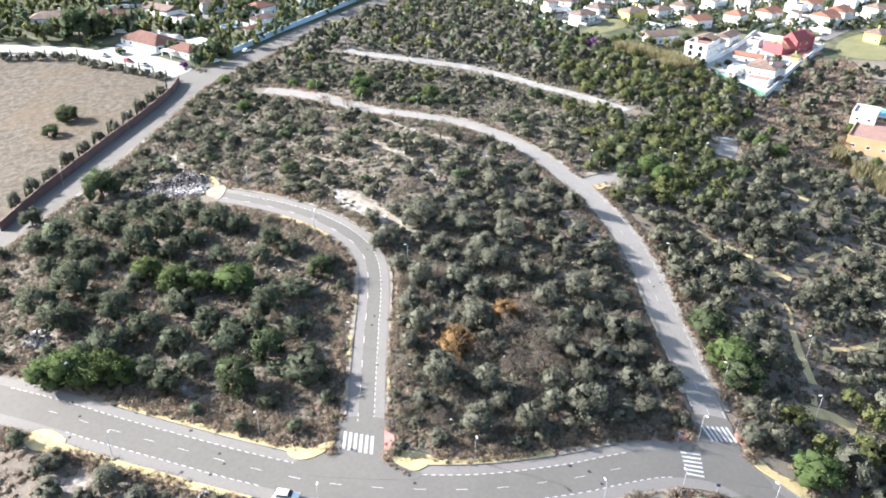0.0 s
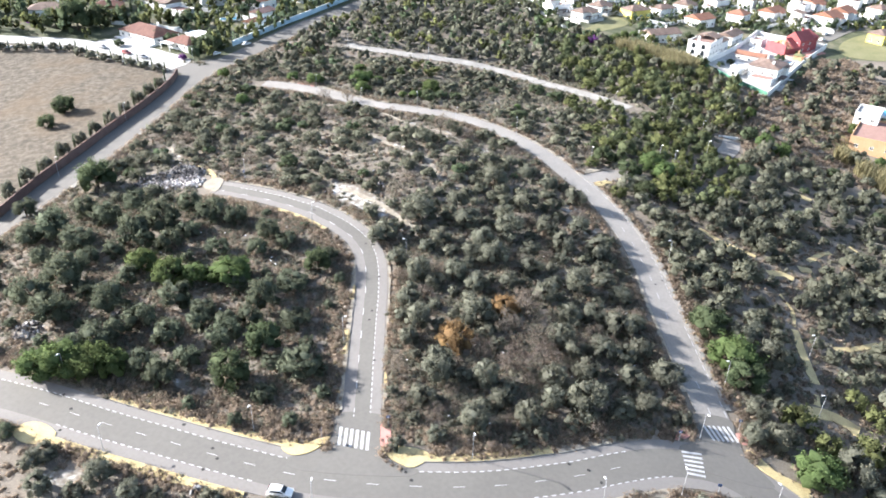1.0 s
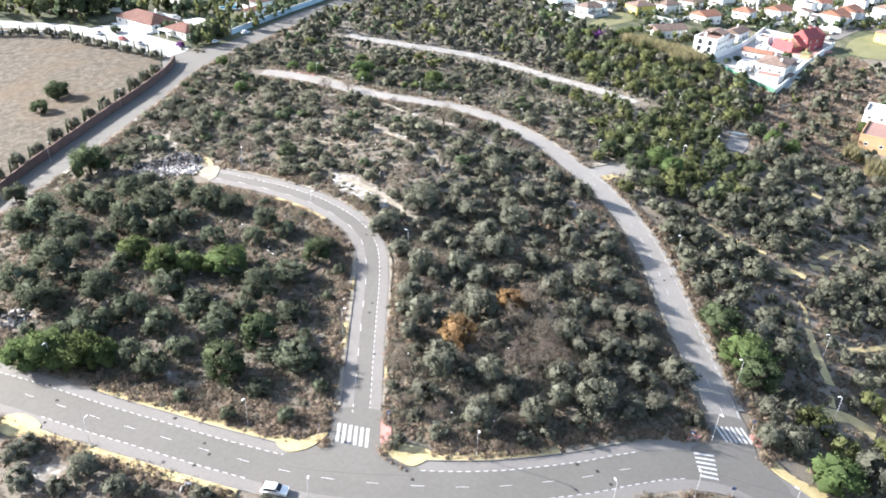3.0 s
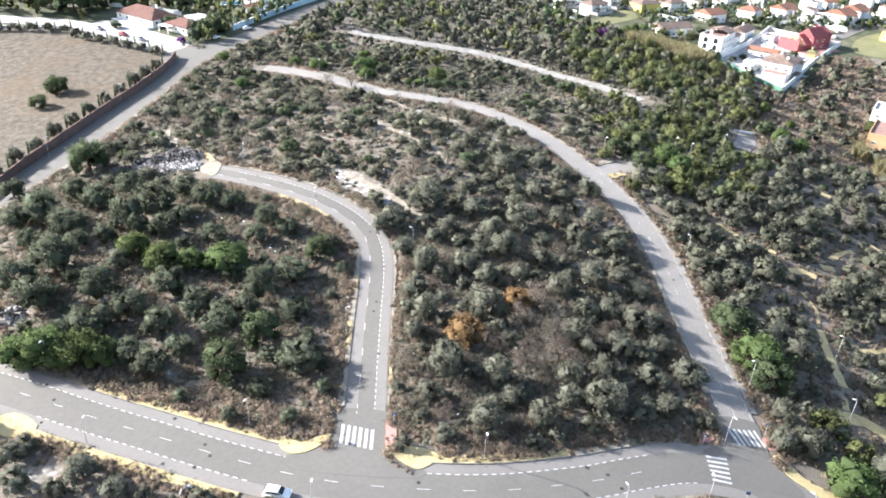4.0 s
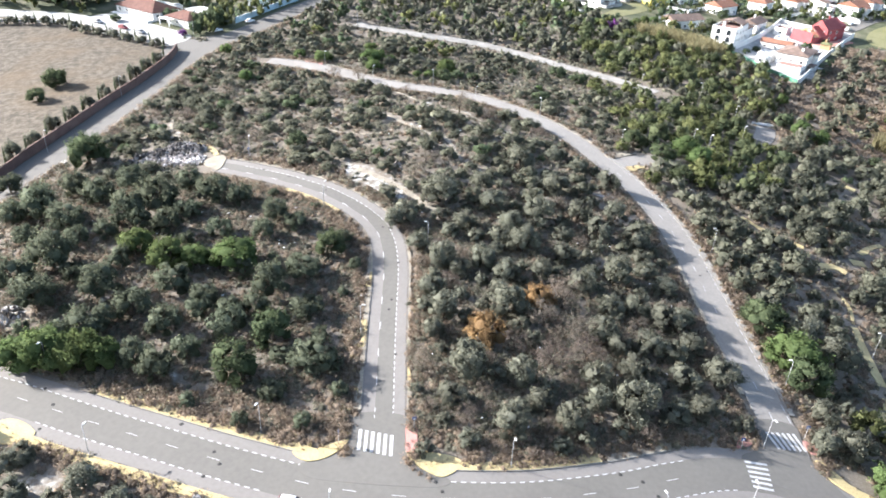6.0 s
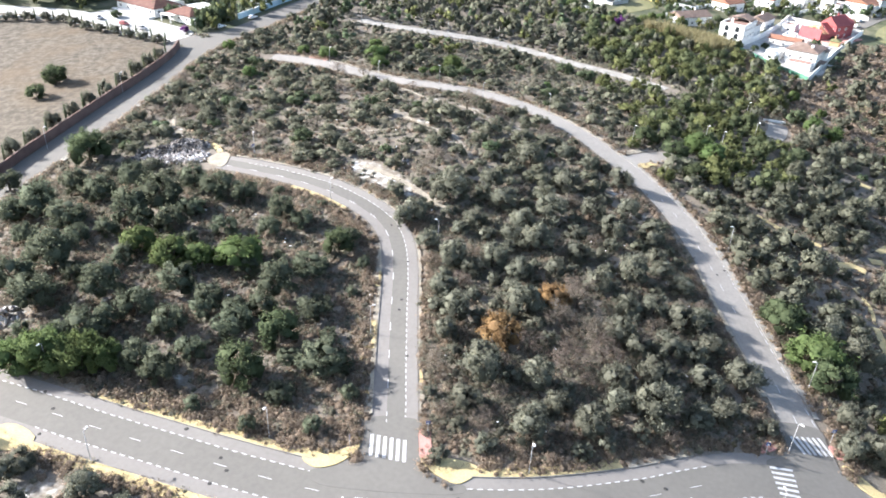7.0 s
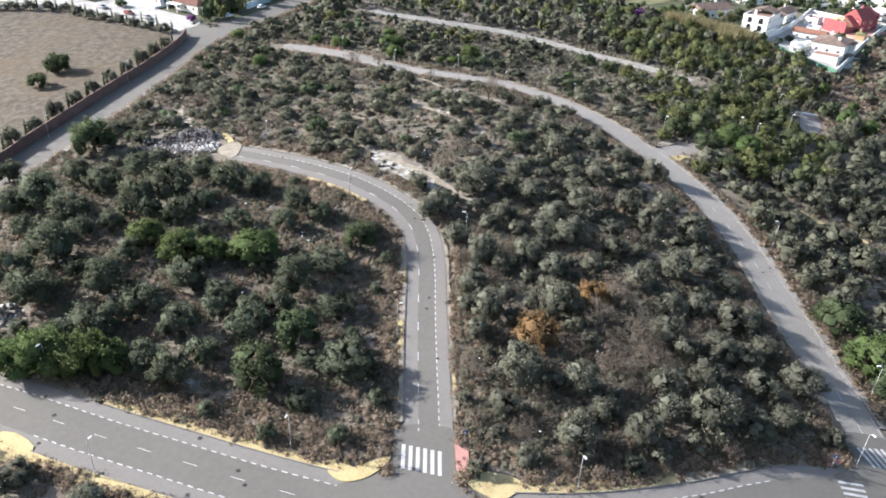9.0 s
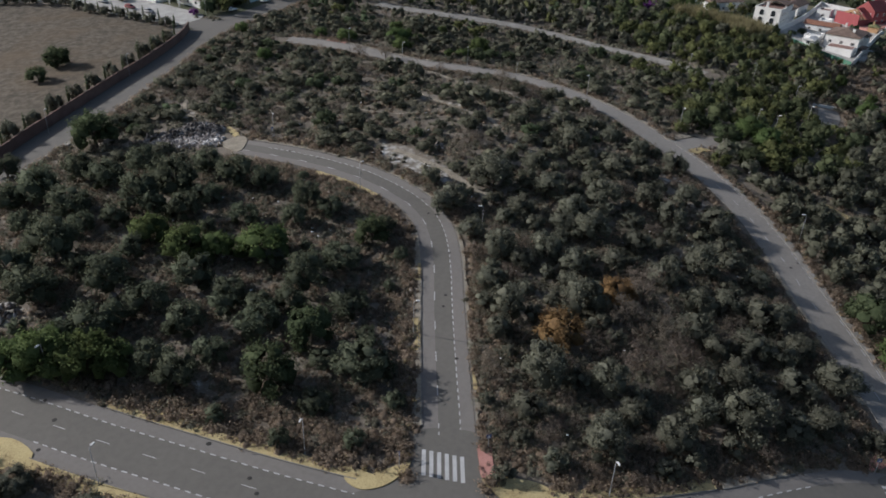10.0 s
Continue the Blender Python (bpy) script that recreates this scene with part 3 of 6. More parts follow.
def plant(kind, x, y, width, group="", joined=False, tall=1.0):
    """A tree as a thing of its own or, joined, as part of the thicket of its kind."""
    slot = KINDS[kind][int(tree_rng.integers(len(KINDS[kind])))]
    tall *= tree_rng.uniform(0.85, 1.12)
    m = Matrix.LocRotScale((x, y, landz(x, y)), Euler((0, 0, tree_rng.uniform(0, 6.28))), (width, width, width * tall))
    PLACED.append((x, y, width))
    if joined:
        HEAPS.setdefault(kind, []).append((slot[0], m))
        return
    if slot[1]:
        ob = copy_thing(slot[0], Matrix.Identity(4))
    else:
        ob, slot[1] = slot[0], True
    ob.matrix_basis = m
    if group:
        ob["group"] = group


def heap(name, rows, mat, label, category):
    """One mesh of many crowns, with a tint of its own for each."""
    rng = np.random.default_rng(len(rows))
    vs, ns, fs, ts, base, cache = [], [], [], [], 0, {}
    for ob, m in rows:
        if ob.name not in cache:
            me = next(c for c in ob.children if c.name.startswith("crown")).data
            co = np.empty(len(me.vertices) * 3)
            me.vertices.foreach_get("co", co)
            cache[ob.name] = (co.reshape(-1, 3), [tuple(p.vertices) for p in me.polygons], SOFT[me.name])
        co, polys, soft = cache[ob.name]
        mm = np.array(m)
        vs.append(co @ mm[:3, :3].T + mm[:3, 3])
        ns.append(soft @ mm[:3, :3].T)
        fs += [tuple(i + base for i in p) for p in polys]
        ts.append(np.full(len(co), rng.uniform(-0.2, 0.16)))
        base += len(co)
    me = bpy.data.meshes.new(name)
    me.from_pydata(np.vstack(vs).tolist(), [], fs)
    me.attributes.new("tint", "FLOAT", "POINT").data.foreach_set("value", np.concatenate(ts))
    me.materials.append(mat)
    me.polygons.foreach_set("use_smooth", [True] * len(me.polygons))
    vn = np.vstack(ns)
    me.normals_split_custom_set_from_vertices((vn / np.linalg.norm(vn, axis=1)[:, None]).tolist())
    return tagged(new(name, me), label, category, kind="stuff")


# trees that stand out, as (x, y, crown width), plot by plot
WEST_A = [
    (-84.2, 61.6, 9.4), (-89.7, 60.0, 7.4), (-75.8, 56.9, 8.7), (-80.3, 71.6, 7.0), (-73.0, 68.1, 7.9), (-68.2, 75.2, 8.0), (-63.2, 59.7, 8.6), (-58.2, 66.1, 9.0), (-53.8, 74.7, 7.2),
    (-46.6, 70.1, 7.9), (-40.2, 69.2, 6.8), (-30.4, 62.9, 6.1), (-50.5, 62.9, 5.9), (-53.3, 56.1, 6.3), (-82.2, 50.8, 5.5), (-71.5, 41.7, 9.2), (-71.0, 50.4, 5.9), (-75.7, 34.7, 8.3),
    (-69.2, 30.1, 8.7), (-65.2, 38.0, 5.5), (-57.4, 32.9, 8.3), (-44.3, 36.3, 7.4), (-49.2, 28.0, 7.0), (-37.5, 33.0, 5.8), (-41.8, 23.1, 6.4), (-55.5, 21.1, 7.4), (-31.2, 29.1, 6.1),
    (-25.3, 37.1, 7.9), (-20.4, 44.1, 8.1), (-25.1, 59.7, 5.6),
]
WEST_B = [
    (-17.2, 31.5, 7.2), (-30.6, 25.2, 6.9), (-12.4, 16.6, 8.7), (-18.8, 8.8, 5.4), (-35.8, 17.9, 5.1), (-44.2, 14.5, 6.7), (-38.7, 11.9, 6.3), (-32.1, 42.1, 5.0), (-37.3, 28.8, 5.2),
    (-41.1, 56.1, 5.4), (-65.4, 53.5, 5.1), (-26.8, 31.1, 5.2), (-19.1, 18.4, 4.8), (-53.3, 24.4, 4.8), (-98.3, 74.1, 6.6), (-59.0, 57.0, 5.6), (-13.9, 55.8, 4.7), (-31.4, 56.2, 5.0),
    (-58.0, 43.6, 5.3), (-59.1, 18.3, 6.0),
]
WEST_GREEN = [
    (-56.5, 47.8, 8.0), (-48.2, 44.0, 8.5), (-34.5, 44.9, 10.1), (-53.2, 13.6, 9.0), (-59.0, 13.2, 9.6),
    (-49.2, 14.0, 7.0), (-63.6, 12.4, 8.4), (-43.0, 44.5, 6.4),
]
WEST_BAY = [
    (-21.9, 23.3, 7.6), (-25.8, 12.8, 8.1), (-15.7, 51.4, 6.6), (-85.1, 88.9, 10.4),
]
MID_A = [
    (21.5, 4.3, 7.6), (31.7, 6.9, 6.6), (43.0, 11.2, 8.7), (43.9, 20.0, 6.8), (55.4, 13.8, 6.5), (61.2, 23.1, 8.3), (49.8, 11.1, 5.9), (23.7, 15.9, 6.5), (14.4, 16.8, 8.3),
    (39.7, 29.8, 7.1), (53.2, 35.8, 7.9), (48.4, 27.9, 6.9), (21.8, 34.8, 8.3), (9.4, 31.8, 7.0), (6.6, 39.4, 6.1), (8.3, 48.8, 7.1), (-0.7, 65.0, 6.7), (7.5, 73.5, 9.7),
    (19.3, 71.7, 8.3), (30.3, 69.5, 8.5), (12.7, 63.8, 6.4), (35.4, 83.5, 7.7), (27.0, 96.2, 8.1), (25.8, 56.4, 8.0), (34.8, 54.2, 6.7), (37.6, 43.9, 6.4), (45.6, 49.5, 7.9),
    (52.5, 65.2, 8.3), (43.7, 65.5, 7.1), (55.4, 47.4, 6.6), (42.9, 37.5, 6.2),
]
MID_B = [
    (56.5, 28.9, 7.0), (53.7, 20.7, 6.7), (37.3, 17.5, 6.4), (36.7, 12.1, 5.7), (26.6, 10.7, 5.1), (11.7, 9.7, 6.0), (7.5, 26.7, 4.9), (17.0, 49.3, 6.4), (21.9, 46.1, 6.1),
    (29.3, 47.5, 5.9), (23.4, 64.9, 6.7), (40.3, 72.8, 7.0), (49.2, 75.5, 6.9), (16.5, 80.5, 6.3), (49.7, 90.5, 6.8), (42.8, 98.1, 6.6), (36.9, 103.2, 6.4), (-3.1, 62.6, 5.8),
    (12.2, 46.1, 5.6), (47.9, 38.7, 6.0), (52.6, 52.9, 6.0), (2.9, 54.5, 5.6), (20.7, 58.9, 6.0), (57.4, 38.4, 5.7), (52.8, 26.9, 6.0), (42.7, 26.5, 5.6), (4.1, 73.3, 5.6),
]
BARE = [
    (32.9, 38.2, 7.8), (34.5, 29.4, 8.1), (29.6, 21.0, 7.1), (35.7, 23.1, 6.6), (28.6, 31.9, 6.4), (44.7, 28.8, 5.3), (22.8, 24.7, 5.5), (6.2, 17.0, 4.8),
]
ROADSIDE = [
    (-33.1, 159.0, 5.5), (-25.0, 160.2, 5.0), (-7.3, 146.6, 4.0), (-1.0, 142.6, 3.6), (10.2, 130.4, 7.4), (19.0, 128.0, 5.0), (33.0, 117.0, 5.4),
]
ORANGE = [
    (17.3, 26.5, 8.1), (28.4, 38.4, 6.6),
]
EAST_GREEN = [
    (74.8, 41.2, 9.3), (77.4, 30.8, 10.7), (78.3, 25.8, 8.6), (85.8, 3.7, 9.7), (69.6, 116.1, 8.4), (78.2, 123.7, 8.6), (72.0, 102.6, 7.0), (81.0, 116.6, 8.0), (62.6, 123.7, 7.4),
]
SOUTH = [
    (-40.8, -11.7, 7.1), (-34.5, -14.6, 5.0), (-52.0, -7.2, 5.2), (-49.8, -14.3, 6.0), (-43.8, -14.7, 4.5), (-30.4, -14.7, 3.8), (-53.3, -8.9, 5.2),
]
for rows, kind, group in ((WEST_A, "holm", "olives of the west plot"), (WEST_B, "holm", "olives of the west plot"), (WEST_GREEN, "green", "green trees of the west plot"), (WEST_BAY, "bay", "green trees of the west plot"),
                          (MID_A, "olive", "olives of the middle plot"), (MID_B, "olive", "olives of the middle plot"), (BARE, "bare", "bare shrubs"),
                          (ORANGE, "orange", "withered trees"), (ROADSIDE, "bare", "bare trees beside the curving road"), (EAST_GREEN[::2], "bay", "green trees of the east plot"), (EAST_GREEN[1::2], "green", "green trees of the east plot"), (SOUTH, "olive", "olives below the avenue")):
    for x, y, w in rows:
        plant(kind, x, y, w * (0.9 if rows in (MID_A, MID_B) else 0.78 if rows is SOUTH else 1.0), group, tall=0.9 if kind == "green" and x < 0 else 0.78 if kind == "green" or x > 60 or (rows in (MID_A, MID_B) and x > 50) else 0.72 if rows in (WEST_A, WEST_B) and x > -22 else 1.0)


# cane brakes and the strip before the netting, where no tree stands
CLEAR = [(102, 262, 6), (110, 256, 7), (118, 251, 6), (112, 243, 5), (122, 245, 5), (136, 236, 6), (143, 226, 6), (130, 246, 5), (150, 214, 5),
         (-65, 96, 8.5), (-58, 92, 6.5), (-70, 91, 5), (-52, 92, 4.5), (79, 3.5, 5.5), (7, 100, 4), (-6, 81, 4)]


def region_of(x, y):
    """Kind of growth, spacing and width range for scattered trees at a place, or None."""
    if in_field(x, y) > -1.5 or any(math.hypot(x - a, y - b) < r for a, b, r in CLEAR):
        return None
    if y < -4 + 0.0 * x and x < 60:
        return ("olive", 9.5, 2.6, 4.6) if y < -13 else None
    if x > 60 and y < 2:
        return ("olive", 5.5, 4.5, 7.5)
    if -100 < x < -3 and y < 80 and x < np.interp(y, MIDDLE[:, 1], MIDDLE[:, 0]):
        return ("holm", 7.0, 2.2, 3.8)
    if VILLA(x, y):
        return None
    if x > 58 and 100 < y < 262 and x < 100 + (y - 100) * 0.3 and abs(np.min(np.hypot(SPUR_END[:, 0] - x, SPUR_END[:, 1] - y))) > 6:
        return ("belt", 3.5, 4.5, 8.0)      # leafy belt between the side road and the villas
    if x > 122 and y > 150 + (138 - x) * 1.2:
        return ("olive_far", 9.0, 3.5, 9.0) if y < 270 else None
    if x > 66 and y < 175:
        return ("olive", 4.4, 4.5, 8.2)
    if y < 170 and x > -95:
        return ("bare_mix", 3.6, 2.4, 4.8) if y < 62 else ("olive_far", 4.0, 2.8, 7.2)
    if x < 135:
        return ("olive_far" if y < 215 else "olive_low", 4.8, 4.2, 8.4)
    if y < 286:
        return ("olive_low", 8.0, 3.5, 7.5)
    return None


grid = {}
for x, y, w in PLACED:
    grid.setdefault((int(x // 8), int(y // 8)), []).append((x, y, w))
scatter = np.random.default_rng(5)
grown = []
for _ in range(60000):
    x, y = scatter.uniform(-110, 270), scatter.uniform(-45, 480)
    r = region_of(x, y)
    if r is None:
        continue
    kind, gap, lo, hi = r
    w = scatter.uniform(lo, hi)
    if any(math.hypot(x - a, y - b) < r_ * 0.85 for a, b, r_ in BARE_SPOTS):
        continue
    if x > 72 and np.any((PATH_POINTS[:, 0] > x) & (PATH_POINTS[:, 0] < x + 8) & (np.abs(PATH_POINTS[:, 1] - y + 1.5) < 4)):
        w, gap = min(w * 0.62, 4.0), 2.4
    clear = w * 0.36 + (0.6 + 1.6 * (PATH_POINTS[:, 0] > x + 1) if x > 70 else 0.0)
    if np.any(np.hypot(x - PATH_POINTS[:, 0], y - PATH_POINTS[:, 1]) - PATH_POINTS[:, 2] < clear):
        continue
    if x > 70 and np.any((np.abs(PATH_POINTS[:, 0] - x) < w * 0.4 + 0.2) & (PATH_POINTS[:, 1] > y) & (PATH_POINTS[:, 1] < y + w * 0.8 + 1) & (PATH_POINTS[:, 2] > 0.7)):
        continue
    if any(math.hypot(x - a, y - b) < max(gap, 0.42 * (w + v)) for i in (-1, 0, 1) for j in (-1, 0, 1) for a, b, v in grid.get((int(x // 8) + i, int(y // 8) + j), ())):
        continue
    edge_gap = off_roads(x, y)[0]
    if edge_gap < w * 0.42 + 0.8 + (0.5 if y > 62 else 0.0):
        continue
    if 62 < y < 215 and x < 66 and (noise.noise((x * 0.055, y * 0.055, 7.0)) < -0.22 or (edge_gap < 7 and scatter.uniform() < 0.5)):
        continue                   # the slope is patchy: thickets with open scrub between them and beside the roads
    if y >= 150 and np.min(np.hypot(NORTH[:, 0] - x + 1.0, NORTH[:, 1] - y - 5.0)) < 7.5 + 0.3 * w:
        continue
    grid.setdefault((int(x // 8), int(y // 8)), []).append((x, y, w))
    tint = scatter.uniform()
    if tint < 0.12 and y > 95 and kind != "belt":
        kind = "dark"
    elif tint < 0.26 and y > 150 and kind != "belt":
        kind = "green"
    elif tint < 0.17 and kind == "olive_far":
        kind = "bare"
    if kind == "belt" or (kind == "olive" and y < 30 and x > 80 and tint < 0.35):
        kind = "green_far" if tint < 0.4 else "bay_far" if tint < 0.75 else "olive_far"
    if kind == "bare_mix":
        kind = "bare" if tint < 0.35 else "olive_far"
    grown.append((math.hypot(x - 10, y + 60), kind, x, y, w))
singles = 150                      # olives counted one by one, beside those listed above
for far, kind, x, y, w in sorted(grown):
    joined = y > 200 or kind in ("green_far", "bay_far")
    if y > 200 and kind in ("dark", "green"):
        kind += "_low"
    if kind.startswith("olive"):
        singles -= 1
        joined = joined or singles < 0
        if joined and kind == "olive":
            kind = "olive_far"
        if joined and y > 150:
            kind = "olive_low"
    plant(kind, x, y, w, "" if joined else "scattered trees of the slope", joined, 0.72 if 62 < y < 215 and x < 66 else 1.0)

# ---------------------------------------------------------------- street furniture and paving
def span(line, a, b, axis=0):
    """The piece of a line whose x (or y) runs from a to b, at steps of a metre."""
    keep = [p for p in along(line, 0, 1e9) if a <= p[axis] <= b]
    return np.array(keep)


def pavement(line, near_, far_, mat, label, seed, wobble=0.35):
    """A kerb and a raised strip of paving beside a road, from offset near_ to far_."""
    g = 1 if far_ > near_ else -1
    tagged(strip("kerb", line, [(near_, -0.1), (near_, 0.235), (near_ + 0.15 * g, 0.24), (near_ + 0.15 * g, 0.1)], M_KERB), "grey concrete kerb along the road", "kerb", kind="structure")
    tagged(strip("pavement", line, [(near_ + 0.15 * g, 0.23), ((near_ + far_) / 2, 0.23), (far_, 0.22), (far_, -0.1)], mat, wobble, seed), label, "pavement", kind="structure")


YELLOW = "raised strip of yellow sandy paving invaded by weeds"
PALE = "dusty pale paving strip with crumbling edge"
for k, (line, a, b, mat, label) in enumerate((
        (span(AVENUE, -49, -11.5), -5.0, -6.7, M_SAND, YELLOW), (span(AVENUE, 12.5, 38), -5.0, -6.8, M_SAND, YELLOW), (span(AVENUE, 38, 50), -5.0, -6.4, M_DUST, PALE),
        (span(AVENUE, -52, -14), 5.4, 7.2, M_SAND, YELLOW), (span(AVENUE, 20, 58), 5.4, 7.0, M_DUST, PALE), (span(AVENUE, 74, 88), -5.0, -7.2, M_SAND, YELLOW),
        (span(MIDDLE, 6, 56, 1), 4.0, 4.55, M_DUST, PALE), (span(MIDDLE, 13, 19, 1), 4.0, 4.9, M_SAND, YELLOW), (span(MIDDLE, 6, 56, 1), -3.35, -4.4, M_DUST, PALE), (span(MIDDLE, 22, 31, 1), -3.35, -4.5, M_SAND, YELLOW), (span(MIDDLE, 40, 46, 1), -3.35, -4.5, M_SAND, YELLOW),
        (span(MIDDLE, -50, -8.5), 4.0, 5.3, M_DUST, PALE), (span(MIDDLE, -30, -14), -3.35, -4.6, M_SAND, YELLOW),
        (span(EAST, 16, 115, 1), 3.8, 5.1, M_CHALK, PALE), (span(EAST, 20, 60, 1), -3.0, -3.9, M_DUST, PALE), (span(EAST, -57, 49), 3.8, 5.2, M_DUST, PALE),
        (span(WEST, -104, -90), 5.0, 6.6, M_CHALK, PALE), (span(WEST, -80, -40), 5.0, 6.0, M_DUST, PALE))):
    if len(line) > 3:
        pavement(line, a, b, mat, label, k)
for outline, mat, label in (
        ([(-12.6, -2.7), (-11.6, -3.9), (-9.8, -4.6), (-7.2, -3.7), (-5.1, -1.6), (-4.2, 0.4), (-6.0, -0.4), (-8.4, -2.0), (-10.4, -2.4), (-11.6, -1.2), (-12.4, -1.2)], M_SAND, "corner of yellow sandy paving at the junction"),
        ([(5.0, -1.6), (6.2, -3.4), (8.6, -5.0), (11.0, -5.6), (13.8, -3.0), (12.0, -1.6), (8.0, -1.2)], M_SAND, "corner of yellow sandy paving at the junction"),
        ([(4.5, 3.8), (4.6, 1.4), (5.0, -1.5), (6.6, -1.3), (6.4, 1.6), (6.2, 4.0)], M_PINK, "worn pink paving at the crossing"),
        ([(59.6, 7.6), (61.3, 8.0), (63.2, 9.4), (64.4, 11.8), (62.8, 11.2), (60.8, 9.6)], M_PINK, "worn pink paving at the crossing"),
        ([(72.7, 11.6), (73.0, 9.4), (74.6, 9.2), (74.8, 11.2)], M_PINK, "worn pink paving at the crossing"),
        ([(60.5, -4.2), (61.5, -7.0), (64.4, -7.6), (64.6, -4.4)], M_PINK, "worn pink paving at the crossing"),
        ([(73.6, 8.0), (74.2, 5.0), (76.0, 3.1), (79.0, 1.4), (83.0, 0.2), (83.4, 1.4), (79.6, 3.0), (77.4, 4.4), (75.6, 6.8)], M_SAND, "yellow sandy paving at the bend"),
        ([(-61.5, -1.0), (-58.5, 0.8), (-55, -0.3), (-52.6, -2.6), (-55.5, -4.3), (-59, -3.6)], M_SAND, "rounded island of yellow sandy paving"),
        ([(53.5, 111.2), (57.0, 113.4), (60.5, 116.0), (62.5, 118.0), (59.5, 117.6), (55.0, 114.6), (52.6, 113.0)], M_DUST, "pale dusty apron beside the road"),
        ([(57.2, 105.4), (58.6, 104.8), (60.6, 106.0), (61.2, 107.4), (63.0, 108.0), (63.4, 109.2), (61.0, 109.4), (59.8, 108.2), (58.2, 107.6)], M_SAND, "yellow sandy paving at the side road"),
        ([(-50.2, 85.6), (-53.4, 87.0), (-55.8, 90.2), (-53.0, 93.8), (-50.4, 92.4)], M_DUST, "dusty broken edge at the end of the road")):
    patch("paving", outline, 0.235, mat, label, "pavement")
tagged(strip("paving", spline([(-46.5, 177.2), (-43, 176.2), (-39.5, 174.6)], 0.8), [(-0.9, -0.1), (-0.9, 0.24), (0.9, 0.24), (0.9, -0.1)], M_PINK, 0.2, 71), "short strip of pink paving beside the road", "pavement", kind="structure")

tagged(strip("paving", spline([(-53.2, 94.2), (-56.6, 98.4), (-61.5, 101.4)], 0.8), [(-0.75, -0.1), (-0.75, 0.2), (0.75, 0.2), (0.75, -0.1)], M_SAND, 0.3, 55), "strip of yellow sandy paving beside the rubble", "pavement", kind="structure")
# sand paths through the east grove
for k, (pts, w) in enumerate(SAND_PATHS):
    tagged(strip("sand_path", spline(pts, 0.8), [(-w, -0.1), (-w, 0.16), (0, 0.18), (w, 0.16), (w, -0.1)], M_SAND, 0.35, 60 + k), "yellow sand path through the olive grove", "path", kind="structure")
for k, (pts, w) in enumerate(DIRT_PATHS):
    tagged(strip("dirt_path", spline(pts, 0.8), [(-w, -0.2), (-w, 0.12), (0, 0.15), (w, 0.12), (w, -0.2)], M_DUST, 0.3, 80 + k), "pale trodden dirt path across the scrub", "path", kind="structure")

# paler parking lanes beside the driving lanes
for line, a, b, h in ((AVENUE, -4.98, -3.0, 0.106), (AVENUE, 3.2, 5.38, 0.106), (MIDDLE, 1.9, 3.88, 0.113), (MIDDLE, -3.33, -1.15, 0.113)):
    tagged(strip("parking_lane", line[4:] if line is MIDDLE else line, [(a, h), ((a + b) / 2, h), (b, h)], M_WARM), "slightly paler asphalt parking lane", "road", kind="structure")


def dashes(name, line, offset, dash, gap, width, h, label, skip=0.0, seed=0):
    """A dashed line: one thin plate for each dash."""
    n, rng = sides(line), np.random.default_rng(seed)
    s = np.r_[0, np.cumsum(np.hypot(*np.diff(line, axis=0).T))]
    at = lambda t: (np.array([np.interp(t, s, line[:, 0]), np.interp(t, s, line[:, 1])]), np.array([np.interp(t, s, n[:, 0]), np.interp(t, s, n[:, 1])]))
    v, f, t = [], [], 0.3
    while t + dash < s[-1]:
        if rng.uniform() >= skip:
            b = len(v)
            for q in (t, t + dash / 2, t + dash):
                p, m = at(q)
                for o in (-width / 2, width / 2):
                    e = p + m * (offset + o)
                    v.append((e[0], e[1], landz(*e) + h))
            f += [(b, b + 1, b + 3, b + 2), (b + 2, b + 3, b + 5, b + 4)]
        t += dash + gap
    return tagged(mesh_object(name, v, f, M_PAINT), label, "road marking", kind="stuff")


EDGE = "short white dashes marking the parking lane"
dashes("edge_marking", span(AVENUE, -72, -10), -2.95, 0.85, 0.7, 0.16, 0.114, EDGE)
dashes("edge_marking", span(AVENUE, 11, 52), -3.0, 0.85, 0.7, 0.16, 0.114, EDGE)
dashes("edge_marking", span(AVENUE, -53.5, -13.5), 3.15, 0.85, 0.7, 0.16, 0.114, EDGE)
dashes("edge_marking", span(AVENUE, 30, 59), 3.1, 0.85, 0.7, 0.16, 0.114, EDGE)
dashes("lane_marking", span(AVENUE, -60.6, 54), 0.0, 2.1, 5.15, 0.095, 0.110, "thin white centre dashes on the avenue")
dashes("edge_marking", span(MIDDLE, 3.4, 62, 1), 1.88, 0.85, 0.7, 0.16, 0.122, EDGE)
dashes("edge_marking", span(MIDDLE, -46, -7), 1.9, 0.85, 0.7, 0.17, 0.122, EDGE)
dashes("lane_marking", span(MIDDLE, 4.9, 90, 1), -1.1, 2.2, 5.4, 0.13, 0.122, "thin white centre dashes on the cul-de-sac")
dashes("edge_marking", span(EAST, 14, 45, 1), 3.35, 1.6, 0.9, 0.16, 0.122, EDGE, 0.15)
dashes("lane_marking", span(EAST, 14, 112, 1), 0.1, 2.0, 5.2, 0.13, 0.122, "faded centre dashes on the curving road", 0.1)
dashes("edge_marking", span(EAST, 45, 112, 1), 3.4, 0.85, 0.7, 0.12, 0.122, EDGE, 0.35)


